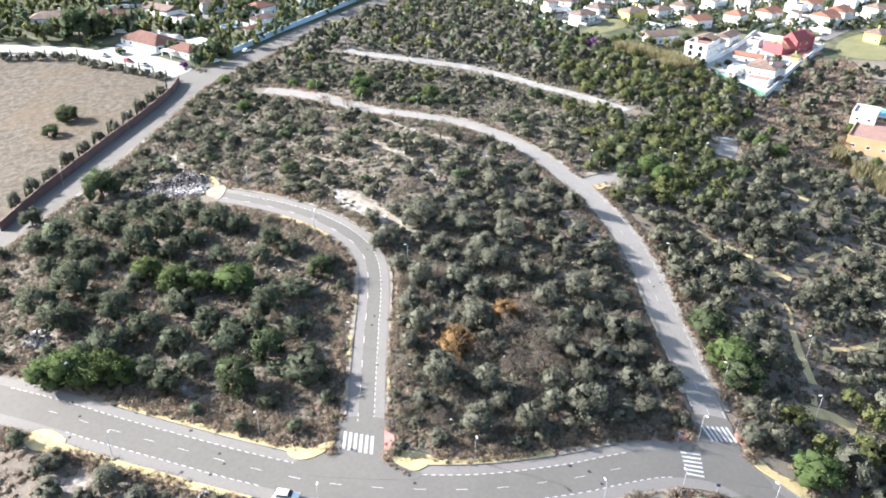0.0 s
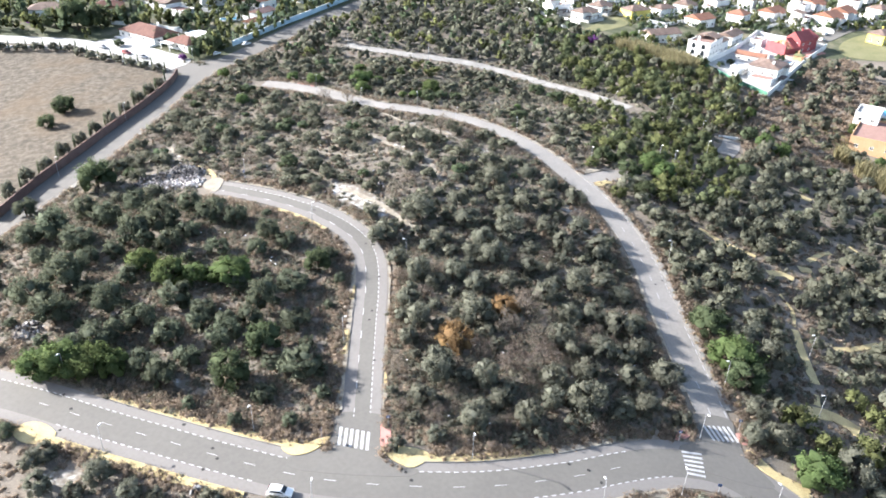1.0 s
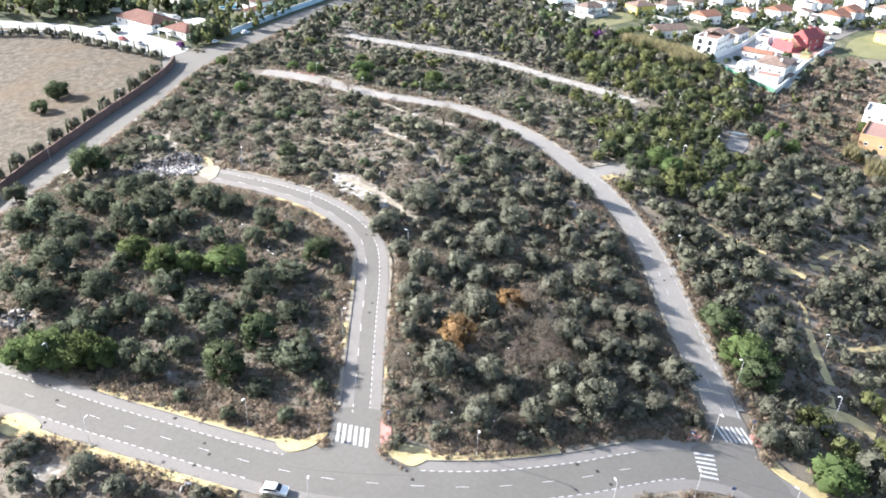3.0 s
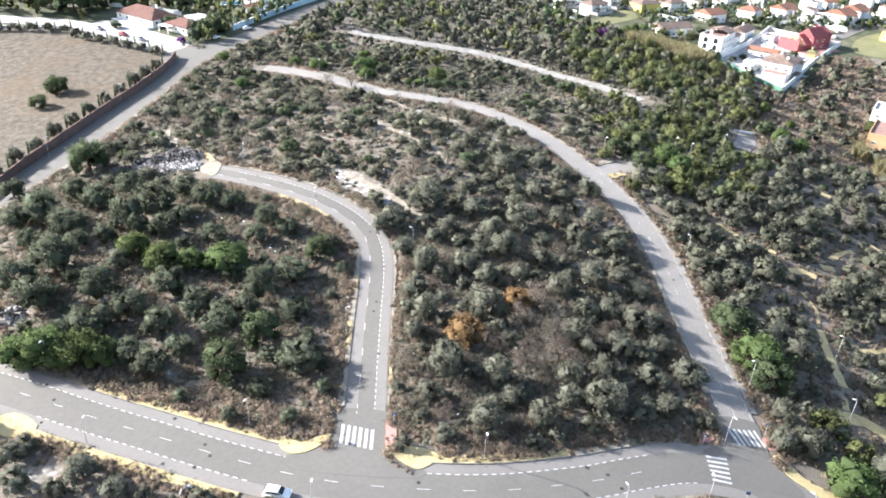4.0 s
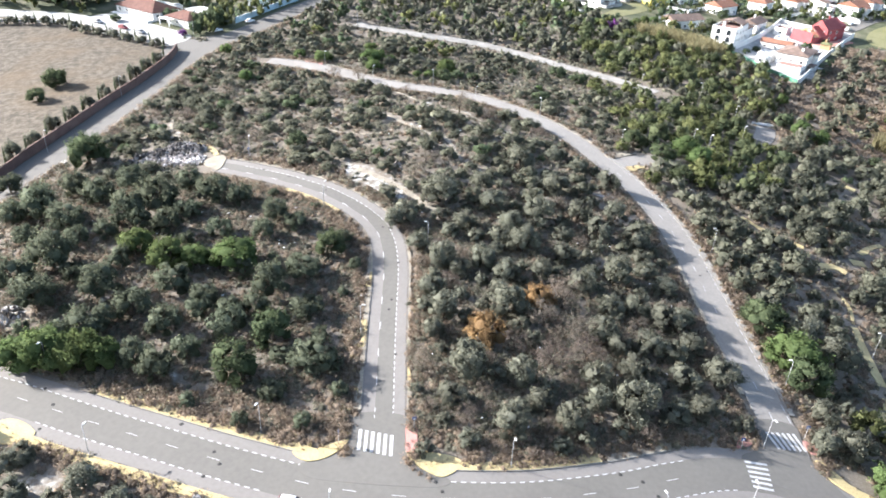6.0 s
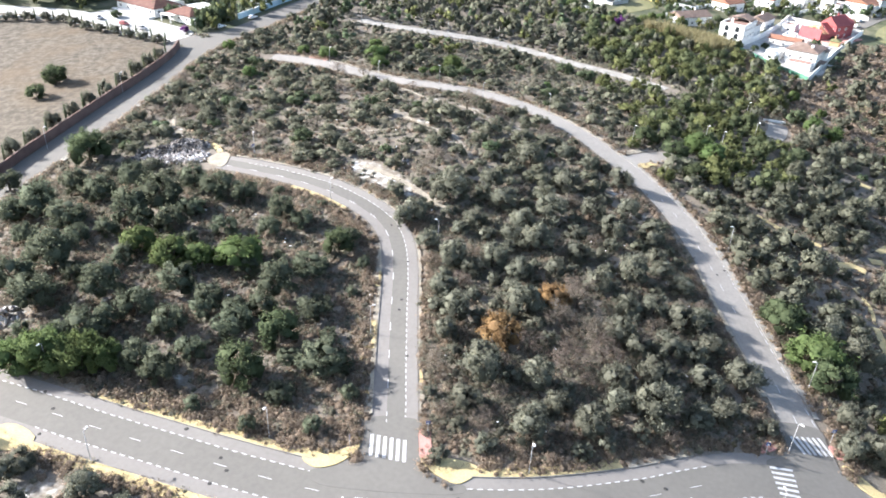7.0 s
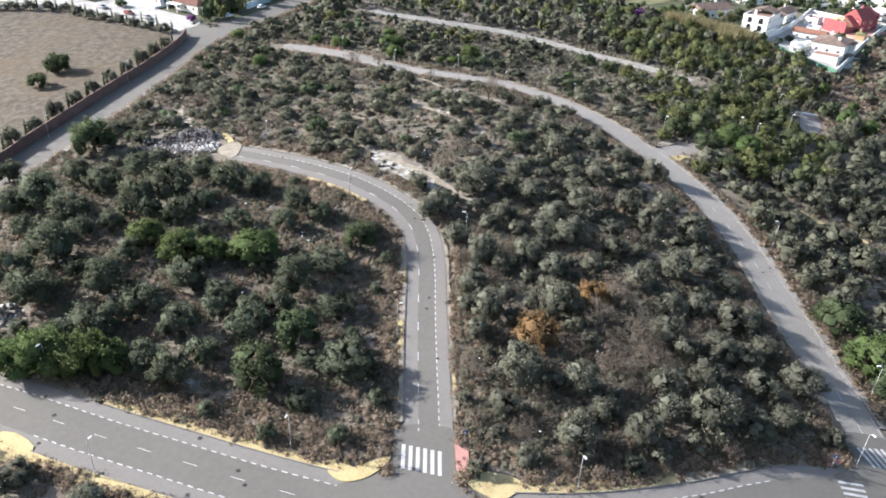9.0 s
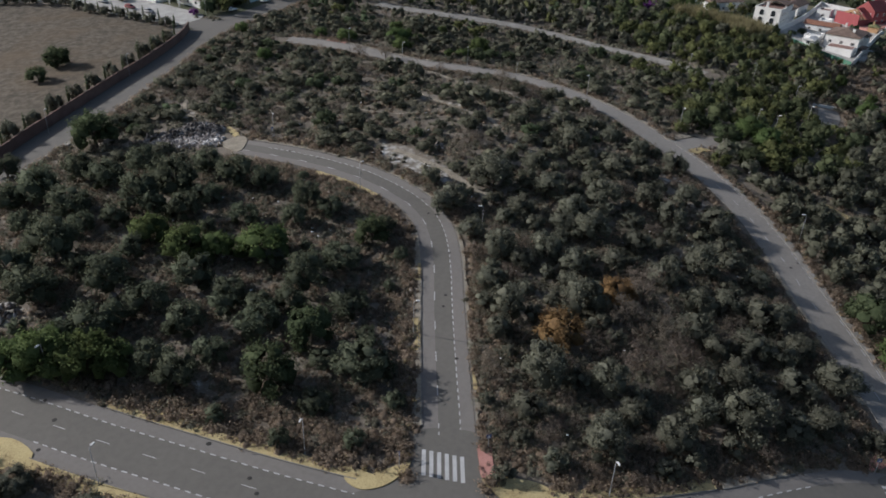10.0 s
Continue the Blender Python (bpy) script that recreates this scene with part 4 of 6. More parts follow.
def zebra(bars, label):
    top = new("zebra_crossing")
    tagged(top, label, "crossing", kind="structure")
    for a, b, w in bars:
        d = (Vector(b) - Vector(a)).normalized()
        m = Vector((d.y, -d.x)) * w / 2
        c = [Vector(a) - m, Vector(a) + m, Vector(b) + m, Vector(b) - m]
        mesh_object("bar", [(p.x, p.y, landz(p.x, p.y) + 0.135) for p in c] + [(p.x, p.y, landz(p.x, p.y) + 0.115) for p in c],
                    [(0, 1, 2, 3), (0, 4, 5, 1), (1, 5, 6, 2), (2, 6, 7, 3), (3, 7, 4, 0)], M_PAINT, top)


zebra([((-2.72 + 1.02 * i, 2.55 - 0.17 * i), (-2.5 + 1.02 * i, -1.75 - 0.15 * i), 0.54) for i in range(6)], "zebra crossing of six white painted bars")
zebra([((66.4 + 1.0 * i, 12.3 + 0.14 * i), (67.6 + 0.98 * i, 8.9 + 0.1 * i), 0.5) for i in range(6)], "worn zebra crossing of white painted bars")
zebra([((60.3, 4.9 - 0.95 * i), (64.1 - 0.1 * i, 5.0 - 1.0 * i), 0.42) for i in range(6)], "zebra crossing of white bars across the avenue")


def box(bm, x0, y0, z0, x1, y1, z1, bevel=0.0):
    g = bmesh.ops.create_cube(bm, size=1, matrix=Matrix.Translation(((x0 + x1) / 2, (y0 + y1) / 2, (z0 + z1) / 2)) @ Matrix.Diagonal((abs(x1 - x0), abs(y1 - y0), abs(z1 - z0), 1)))
    if bevel:
        edges = {e for v in g["verts"] for e in v.link_edges}
        bmesh.ops.bevel(bm, geom=list(edges), offset=bevel, segments=2, affect="EDGES", profile=0.6)
    return g["verts"]


def to_part(name, bm, mat, parent, label="", smooth=False):
    me = bpy.data.meshes.new(name)
    bm.to_mesh(me)
    bm.free()
    me.materials.append(mat)
    if smooth:
        me.polygons.foreach_set("use_smooth", [True] * len(me.polygons))
    return part(name, me, parent, label)


def tube(bm, a, b, r0, r1, seg=10):
    axis = Vector(b) - Vector(a)
    m = Matrix.Translation((Vector(a) + Vector(b)) / 2) @ axis.to_track_quat("Z", "Y").to_matrix().to_4x4()
    bmesh.ops.create_cone(bm, cap_ends=True, segments=seg, radius1=r0, radius2=r1, depth=axis.length, matrix=m)


def street_lamp():
    top = tagged(new("street_lamp"), "grey steel street lamp with a pale flat head", "street lamp", "street lamps")
    bm = bmesh.new()
    box(bm, -0.2, -0.2, -0.15, 0.2, 0.2, 0.12, 0.02)
    to_part("base", bm, M_KERB, top)
    bm = bmesh.new()
    tube(bm, (0, 0, 0.1), (0, 0, 1.2), 0.07, 0.065)
    tube(bm, (0, 0, 1.2), (0, 0, 6.2), 0.06, 0.04)
    to_part("pole", bm, M_STEEL, top, smooth=True)
    bm = bmesh.new()
    tube(bm, (0, 0, 6.1), (0.45, 0, 6.35), 0.045, 0.04)
    to_part("arm", bm, M_STEEL, top, smooth=True)
    bm = bmesh.new()
    vs = box(bm, 0.3, -0.14, 6.29, 0.92, 0.14, 6.44, 0.04)
    for v in bm.verts:
        if v.co.x > 0.8:
            v.co.y *= 0.7
    head = to_part("lamp_head", bm, M_HEAD, top, "pale grey lamp head")
    bm = bmesh.new()
    box(bm, 0.42, -0.11, 6.24, 0.88, 0.11, 6.285, 0.02)
    to_part("glass", bm, M_GLASS, head)
    return top


lamp = street_lamp()
# place and heading of the arm, towards its road
LAMPS = [(-42.5, -6.1, 75), (-57.6, 11.8, -105), (-18.2, 0.6, -105), (21.2, -2.6, -75), (64.7, 8.7, -60), (71.4, 67.7, 180), (43.2, -9.6, 110), (-4.5, -15.4, 90), (74.0, 24.6, 180), (-6.0, 26.8, 0),
         (57.9, -5.2, 100), (74.8, -5.0, 140), (97.8, 38.8, 180), (92.4, 19.6, 180), (-20.4, 69.0, 40), (4.9, 55, 180)]
FAR_LAMPS = [(-97.4, 137.8, 0), (-100.6, 96.7, 0), (-93.6, 197.1, -60), (-19.3, 155.0, 60), (1.3, 219.0, 90), (75.9, 180.7, 60), (-37.8, 168.6, 60), (0.7, 156.4, -110), (14.8, 139.6, 60), (35.4, 137.6, -130),
             (22.4, 226.6, -90), (81.9, 129.2, -60), (86.1, 126.4, -60), (58.0, 119.6, -60), (100.7, 139.7, -60), (103.9, 158.5, 0), (97.7, 179.2, 180), (-34.6, 226.6, 90), (-44, 92.6, -60)]
for k, (x, y, a) in enumerate(LAMPS + FAR_LAMPS):
    m = pose(x, y, landz(x, y) + 0.1, 0, 0, a)
    if k:
        copy_thing(lamp, m)
    else:
        lamp.matrix_basis = m

# iron covers and tar spots in the carriageways
bm = bmesh.new()
bmesh.ops.create_cone(bm, cap_ends=True, segments=14, radius1=0.30, radius2=0.27, depth=0.03)
cover = bpy.data.meshes.new("manhole_cover")
bm.to_mesh(cover)
bm.free()
cover.materials.append(M_IRON)
for line, s, o, r in ((AVENUE, 55, -2.2, 1), (AVENUE, 63, 1.0, 1), (AVENUE, 86, -3.2, 1), (AVENUE, 90, -0.8, 1.1), (AVENUE, 92, 4.0, 1), (AVENUE, 112, -4.4, 1.2), (AVENUE, 120, -1.2, 1), (AVENUE, 122, 0.6, 1), (AVENUE, 121, 3.4, 1),
                      (AVENUE, 135, -5.2, 1), (AVENUE, 155, -2.8, 1), (AVENUE, 156, -1.2, 1), (AVENUE, 185, -2.6, 1), (AVENUE, 188, -0.7, 1), (AVENUE, 189, 2.2, 1), (MIDDLE, 28, 2.1, 0.9), (MIDDLE, 41, 0.4, 1),
                      (MIDDLE, 44, 0.8, 1), (MIDDLE, 56, 2.0, 0.9), (MIDDLE, 68, 2.2, 1.8), (MIDDLE, 69, 0.7, 1), (MIDDLE, 90, 0.5, 1), (MIDDLE, 102, 1.4, 1), (MIDDLE, 110, 2.0, 1), (EAST, 55, 0.6, 1), (EAST, 57, 3.0, 1)):
    p = along(line, s, s + 1.01)
    q = p[0] + sides(np.vstack([p, along(line, s + 1, s + 3)]))[0] * o
    ob = new("manhole_cover", cover)
    ob.matrix_basis = Matrix.LocRotScale((q[0], q[1], landz(*q) + 0.128), None, (r, r, 1))
    tagged(ob, "round dark cast-iron cover set in the asphalt", "manhole cover", "iron covers")


# ---------------------------------------------------------------- car
def car(name="hatchback", label="white parked hatchback with dark windows", paint=M_CAR):
    top = tagged(new(name), label, "car")
    prof = [(-2.1, 0.35), (-2.12, 0.72), (-2.02, 0.98), (-1.72, 1.40), (-0.3, 1.50), (0.35, 1.42), (1.05, 1.0), (1.95, 0.82), (2.12, 0.62), (2.1, 0.33)]
    bm = bmesh.new()
    rings = []
    for y, k in ((-0.88, 0.0), (-0.80, 1.0), (0.80, 1.0), (0.88, 0.0)):
        ring = []
        for x, z in prof:
            tuck = 1.0 if z < 0.99 else (0.86 if k else 0.97)
            zz = z if k else min(z, 0.98) - 0.03 * (z > 0.5)
            ring.append(bm.verts.new((x * (0.995 if k else 0.985), y * tuck, zz)))
        rings.append(ring)
    for r0, r1 in zip(rings, rings[1:]):
        for i in range(len(prof)):
            j = (i + 1) % len(prof)
            bm.faces.new((r0[i], r0[j], r1[j], r1[i]))
    bm.faces.new(rings[0][::-1])
    bm.faces.new(rings[-1])
    bmesh.ops.recalc_face_normals(bm, faces=bm.faces)
    bmesh.ops.bevel(bm, geom=bm.edges[:], offset=0.035, segments=2, affect="EDGES")
    body = to_part("body", bm, paint, top, smooth=True)
    for nm, quad in (("windscreen", [(0.42, -0.64, 1.40), (0.42, 0.64, 1.40), (1.02, 0.72, 1.03), (1.02, -0.72, 1.03)]), ("rear_window", [(-1.74, 0.6, 1.39), (-1.74, -0.6, 1.39), (-1.99, -0.68, 1.03), (-1.99, 0.68, 1.03)]),
                     ("side_window", [(-1.55, -0.80, 1.06), (0.85, -0.80, 1.06), (0.30, -0.715, 1.36), (-1.45, -0.715, 1.36)]), ("side_window", [(-1.55, 0.80, 1.06), (0.85, 0.80, 1.06), (0.30, 0.715, 1.36), (-1.45, 0.715, 1.36)])):
        bm = bmesh.new()
        c = sum((Vector(q) for q in quad), Vector()) / 4
        out = (c - Vector((-0.3, 0, 0.9)))
        out = Vector((0, math.copysign(1, c.y), 0.25)) if "side" in nm else Vector((math.copysign(1, c.x), 0, 0.8))
        out.normalize()
        lo, hi = [bm.verts.new(Vector(q) - out * 0.03) for q in quad], [bm.verts.new(Vector(q) + out * 0.035) for q in quad]
        bm.faces.new(hi)
        bm.faces.new(lo[::-1])
        for i in range(4):
            bm.faces.new((lo[i], lo[(i + 1) % 4], hi[(i + 1) % 4], hi[i]))
        bmesh.ops.recalc_face_normals(bm, faces=bm.faces)
        to_part(nm, bm, M_GLASS, top)
    for x in (-1.32, 1.32):
        for y in (-0.78, 0.78):
            bm = bmesh.new()
            bmesh.ops.create_cone(bm, cap_ends=True, segments=18, radius1=0.31, radius2=0.31, depth=0.2, matrix=Matrix.Translation((x, y, 0.31)) @ Matrix.Rotation(math.pi / 2, 4, "X"))
            wheel = to_part("wheel", bm, M_TYRE, top)
            bm = bmesh.new()
            bmesh.ops.create_cone(bm, cap_ends=True, segments=14, radius1=0.19, radius2=0.17, depth=0.23, matrix=Matrix.Translation((x, y * 1.01, 0.31)) @ Matrix.Rotation(math.pi / 2, 4, "X"))
            to_part("rim", bm, M_STEEL, wheel)
    for y in (-0.6, 0.6):
        bm = bmesh.new()
        box(bm, 2.0, y - 0.2, 0.62, 2.12, y + 0.2, 0.78, 0.03)
        to_part("headlight", bm, M_HEAD, top)
        bm = bmesh.new()
        box(bm, -2.12, y - 0.18, 0.75, -2.0, y + 0.18, 0.95, 0.03)
        to_part("tail_light", bm, M_REDWALL, top)
    return top


parked = car()
parked.matrix_basis = pose(-10.4, -12.7, landz(-10.4, -12.7) + 0.11, 0, 0, -6)


def traffic_sign():
    top = tagged(new("traffic_sign"), "blue square pedestrian crossing sign on a steel post", "traffic sign", "crossing signs")
    bm = bmesh.new()
    tube(bm, (0, 0, -0.2), (0, 0, 2.6), 0.04, 0.04, 8)
    to_part("post", bm, M_STEEL, top)
    bm = bmesh.new()
    box(bm, -0.32, -0.03, 2.0, 0.32, 0.03, 2.64, 0.015)
    plate = to_part("plate", bm, material("sign_blue", [(0.03, 0.06, 0.16), (0.05, 0.09, 0.22)], 1, 5, 0.5, 0), top)
    bm = bmesh.new()
    for v in ((-0.22, -0.036, 2.1), (0.22, -0.036, 2.1), (0, -0.036, 2.52)):
        bm.verts.new(v)
    bm.faces.new(bm.verts)
    to_part("symbol", bm, M_WHITE, plate)
    return top


sign = traffic_sign()
sign.matrix_basis = pose(-5.7, -0.7, landz(-5.7, -0.7) + 0.2, 0, 0, -80)
for x, y, a in ((5.8, 3.2, 10), (60.2, 7.2, 0), (73.4, 12.6, 0), (64.8, -3.6, 170), (-44.4, 92.8, 60)):
    copy_thing(sign, pose(x, y, landz(x, y) + 0.2, 0, 0, a))

# ---------------------------------------------------------------- houses and walls
def wall_line(name, pts, h, mat, label, thick=0.15, coping=None):
    line = spline(pts, 2.0)
    top = tagged(new(name), label, "wall", kind="structure")
    strip("wall_body", line, [(-thick, -0.4), (-thick, h), (thick, h), (thick, -0.4)], mat, parent=top)
    if coping:
        strip("coping", line, [(-thick - 0.06, h), (-thick - 0.06, h + 0.12), (thick + 0.06, h + 0.12), (thick + 0.06, h)], coping, parent=top)
    return top


def window_meshes():
    bm = bmesh.new()
    for x0, x1, z0, z1 in ((-0.7, -0.58, 0, 1.3), (0.58, 0.7, 0, 1.3), (-0.58, 0.58, 1.18, 1.3), (-0.58, 0.58, 0, 0.12), (-0.04, 0.04, 0.12, 1.18)):
        box(bm, x0, -0.08, z0, x1, 0.03, z1)
    fr = bpy.data.meshes.new("window")
    bm.to_mesh(fr)
    bm.free()
    fr.materials.append(M_WHITE)
    bm = bmesh.new()
    box(bm, -0.58, -0.03, 0.12, 0.58, 0.02, 1.18)
    pn = bpy.data.meshes.new("pane")
    bm.to_mesh(pn)
    bm.free()
    pn.materials.append(M_GLASS)
    return fr, pn


WINDOW, PANE = window_meshes()


def house(x, y, w, d, h, rot, roof="hip", wall=M_WHITE, tiles=M_TILE, label="white rendered villa with a tiled roof", windows=True, lift=0.0, pitch=0.22):
    """A villa w by d metres: walls, roof with eaves, windows storey by storey, chimney or parapet."""
    top = tagged(new("villa"), label, "house", "villas")
    z = min(landz(x + a * w / 2, y + b * d / 2) for a in (-1, 1) for b in (-1, 1))
    z = landz(x, y) * 0.5 + z * 0.5
    bm = bmesh.new()
    box(bm, -w / 2, -d / 2, -3.0, w / 2, d / 2, h, 0.04)
    to_part("wall", bm, wall, top)
    e, rise = 0.45, min(w, d) * pitch
    if roof == "flat":
        bm = bmesh.new()
        box(bm, -w / 2 - 0.05, -d / 2 - 0.05, h + 0.003, w / 2 + 0.05, -d / 2 + 0.25, h + 0.75)
        box(bm, -w / 2 - 0.05, d / 2 - 0.25, h + 0.003, w / 2 + 0.05, d / 2 + 0.05, h + 0.75)
        box(bm, -w / 2 - 0.05, -d / 2 + 0.25, h + 0.003, -w / 2 + 0.25, d / 2 - 0.25, h + 0.75)
        box(bm, w / 2 - 0.25, -d / 2 + 0.25, h + 0.003, w / 2 + 0.05, d / 2 - 0.25, h + 0.75)
        to_part("parapet", bm, wall, top)
        bm = bmesh.new()
        box(bm, -w / 2 + 0.26, -d / 2 + 0.26, h + 0.004, w / 2 - 0.26, d / 2 - 0.26, h + 0.06)
        to_part("roof_terrace", bm, tiles, top)
    else:
        bm = bmesh.new()
        a, b = w / 2 + e, d / 2 + e
        long_ = w >= d
        cut = (min(a, b) if roof == "hip" else 0.0)
        ridge = [(-a + cut, 0), (a - cut, 0)] if long_ else [(0, -b + cut), (0, b - cut)]
        lo = [bm.verts.new((sx * a, sy * b, h - 0.08)) for sx, sy in ((-1, -1), (1, -1), (1, 1), (-1, 1))]
        mid = [bm.verts.new((sx * a, sy * b, h + 0.12)) for sx, sy in ((-1, -1), (1, -1), (1, 1), (-1, 1))]
        if ridge[0] == ridge[1]:
            ridge = [(-0.2, 0), (0.2, 0)]
        r0, r1 = (bm.verts.new((*p, h + 0.12 + rise)) for p in ridge)
        bm.faces.new(lo[::-1])
        for i in range(4):
            bm.faces.new((lo[i], lo[(i + 1) % 4], mid[(i + 1) % 4], mid[i]))
        if long_:
            for f in ((mid[0], mid[1], r1, r0), (mid[2], mid[3], r0, r1), (mid[1], mid[2], r1), (mid[3], mid[0], r0)):
                bm.faces.new(f)
        else:
            for f in ((mid[1], mid[2], r1, r0), (mid[3], mid[0], r0, r1), (mid[0], mid[1], r0), (mid[2], mid[3], r1)):
                bm.faces.new(f)
        bmesh.ops.recalc_face_normals(bm, faces=bm.faces)
        tile_roof = to_part("roof", bm, tiles, top)
        bm = bmesh.new()
        box(bm, w * 0.18, d * 0.12, h + 0.1, w * 0.18 + 0.8, d * 0.12 + 0.6, h + rise + 0.9, 0.03)
        box(bm, w * 0.18 - 0.1, d * 0.12 - 0.1, h + rise + 0.9, w * 0.18 + 0.9, d * 0.12 + 0.7, h + rise + 1.05)
        to_part("chimney", bm, wall, top)
    if windows:
        floors = max(1, int(h / 2.9))
        for side in range(4):
            run = w if side % 2 == 0 else d
            n = max(1, int(run / 4.2))
            for f in range(floors):
                for i in range(n):
                    u = (i + 0.5) / n * run - run / 2
                    m = Matrix.Rotation(side * math.pi / 2, 4, "Z") @ Matrix.Translation((u, -(d if side % 2 == 0 else w) / 2, 0.95 + 2.9 * f))
                    win = new("window", WINDOW)
                    win.parent, win.matrix_local = top, m
                    pn = new("pane", PANE)
                    pn.parent = win
    top.matrix_basis = pose(x, y, z + lift, 0, 0, rot)
    return top


WHITE_TILED, WHITE_FLAT = "white rendered villa with a brown tiled roof", "white rendered villa with a flat roof terrace"
# villas east of the slope
def plank(bm, a, b, w):
    """A square beam from a to b."""
    axis = Vector(b) - Vector(a)
    m = Matrix.Translation((Vector(a) + Vector(b)) / 2) @ axis.to_track_quat("Z", "Y").to_matrix().to_4x4() @ Matrix.Diagonal((w, w, axis.length, 1))
    bmesh.ops.create_cube(bm, size=1, matrix=m)


def add_block(home, name, x0, y0, z0, x1, y1, z1, mat, bevel=0.04):
    bm = bmesh.new()
    box(bm, x0, y0, z0, x1, y1, z1, bevel)
    return to_part(name, bm, mat, home)


def add_shed(home, name, x0, y0, x1, y1, low, high, mat):
    """A sloping roof slab that rises from y0 to y1."""
    bm = bmesh.new()
    lo = [bm.verts.new(v) for v in ((x0, y0, low), (x1, y0, low), (x1, y1, high), (x0, y1, high))]
    hi = [bm.verts.new(v.co + Vector((0, 0, 0.22))) for v in lo]
    bm.faces.new(lo[::-1])
    bm.faces.new(hi)
    for i in range(4):
        bm.faces.new((lo[i], lo[(i + 1) % 4], hi[(i + 1) % 4], hi[i]))
    return to_part(name, bm, mat, home)


def arch_opening(home, m):
    """A dark arched loggia opening with a raised white surround."""
    ring = [(0.95 * math.cos(a), 1.5 + 0.95 * math.sin(a)) for a in np.linspace(0, math.pi, 9)]
    outline = [(0.95, 0.0)] + ring + [(-0.95, 0.0)]
    bm = bmesh.new()
    front = [bm.verts.new((x, -0.03, z)) for x, z in outline]
    back = [bm.verts.new((x, 0.05, z)) for x, z in outline]
    bm.faces.new(front)
    bm.faces.new(back[::-1])
    n = len(outline)
    for i in range(n):
        bm.faces.new((front[i], back[i], back[(i + 1) % n], front[(i + 1) % n]))
    bmesh.ops.recalc_face_normals(bm, faces=bm.faces)
    arch = to_part("arch", bm, M_GLASS, home, "dark arched loggia opening")
    arch.matrix_local = m
    bm = bmesh.new()
    for (x0, z0), (x1, z1) in zip(outline, outline[1:]):
        plank(bm, (x0 * 1.06, -0.06, z0), (x1 * 1.06, -0.06, z1), 0.14)
    to_part("surround", bm, M_WHITE, arch)


loggia = house(133.6, 267.6, 17, 11, 9.2, 54, "flat", tiles=M_TERRA, label="white three-storey villa with arched loggias and terraces", windows=False)
for row in range(3):
    for col in range(2):
        arch_opening(loggia, Matrix.Rotation(-math.pi / 2, 4, "Z") @ Matrix.Translation((-2.4 + 4.8 * col, -8.5, 0.6 + 3.0 * row)))
    for col in range(4):
        win = new("window", WINDOW)
        win.parent, win.matrix_local = loggia, Matrix.Translation((-5.6 + 3.9 * col, -5.5, 0.9 + 2.9 * row))
        new("pane", PANE).parent = win
bm = bmesh.new()
for x, y in ((0.5, -4.6), (8.2, -4.6), (8.2, 4.6), (0.5, 4.6)):
    box(bm, x - 0.15, y - 0.15, 9.2, x + 0.15, y + 0.15, 10.6)
to_part("roof_posts", bm, M_WHITE, loggia)
add_shed(loggia, "roof", 0.0, -5.2, 8.7, 0.0, 10.3, 11.8, M_TILE)
add_shed(loggia, "roof", 0.0, 5.2, 8.7, 0.002, 10.3, 11.8, M_TILE)
add_block(loggia, "chimney", -5.6, 1.0, 9.2, -4.6, 2.0, 11.6, M_WHITE)
add_block(loggia, "balcony", -11.2, -5.0, -2.0, -8.55, 5.0, 0.5, M_WHITE)
house(145, 285, 11, 8, 5.6, 51, label=WHITE_TILED)
house(158, 305, 15, 8, 4.6, 51, "gable", label=WHITE_TILED)
manor = house(159.5, 250, 16, 13, 7.2, 54, "hip", label="large white villa with a brown tiled hip roof", pitch=0.16)
add_block(manor, "wing", -14.5, -6.0, -3.0, -8.03, 4.0, 3.6, M_WHITE)
add_block(manor, "roof_terrace", -14.2, -5.7, 3.604, -8.2, 3.7, 3.68, M_TERRA)
add_block(manor, "terrace", -15, -11.5, -3.5, 7.5, -6.52, 0.35, M_TRUNKWHITE)
add_block(manor, "bay", 2.0, -8.0, 0.0, 6.4, -6.52, 6.2, M_WHITE)
add_shed(manor, "roof", 1.6, -8.5, 6.8, -6.5, 6.25, 7.15, M_TILE)
add_block(manor, "chimney", -4.2, -3.4, 7.3, -3.2, -2.4, 9.6, M_WHITE)
add_block(manor, "porch", -5.5, -9.4, 2.7, 1.0, -6.52, 2.95, M_TILE)
for x in (-5.2, -2.2, 0.7):
    add_block(manor, "column", x - 0.16, -9.3, 0.35, x + 0.16, -8.98, 2.7, M_WHITE, 0.03)
house(147, 252, 9, 6, 3.0, 54, "flat", tiles=M_WHITE, label="low white annexe with a flat roof")
house(143, 246, 5, 4, 2.6, 54, "gable", tiles=M_WHITE, label="small white pool house")
house(160, 275, 14, 6, 3.4, -36, "gable", tiles=M_ORANGETILE, label="low white garage with an ochre tiled roof")
red = house(192, 298, 10, 9, 6.0, 30, "gable", M_REDWALL, M_REDTILE, "bright red villa with steep red gables and open pale trusses", pitch=0.46)
add_block(red, "wing", -15, -4.5, -3.0, -5.03, 2.5, 2.9, M_REDWALL)
add_shed(red, "roof", -9.8, -4.9, -4.6, 1.0, 2.9, 7.0, M_REDTILE)
add_block(red, "gable_wall", -16.2, -5.0, -3.0, -15.8, 7.0, 5.4, M_REDWALL)
add_block(red, "gable_wall", -15.8, 6.6, -3.0, -5.0, 7.0, 4.6, M_REDWALL)
add_block(red, "roof_terrace", -14.8, -4.3, 2.904, -10.0, 2.3, 2.98, M_TERRA)
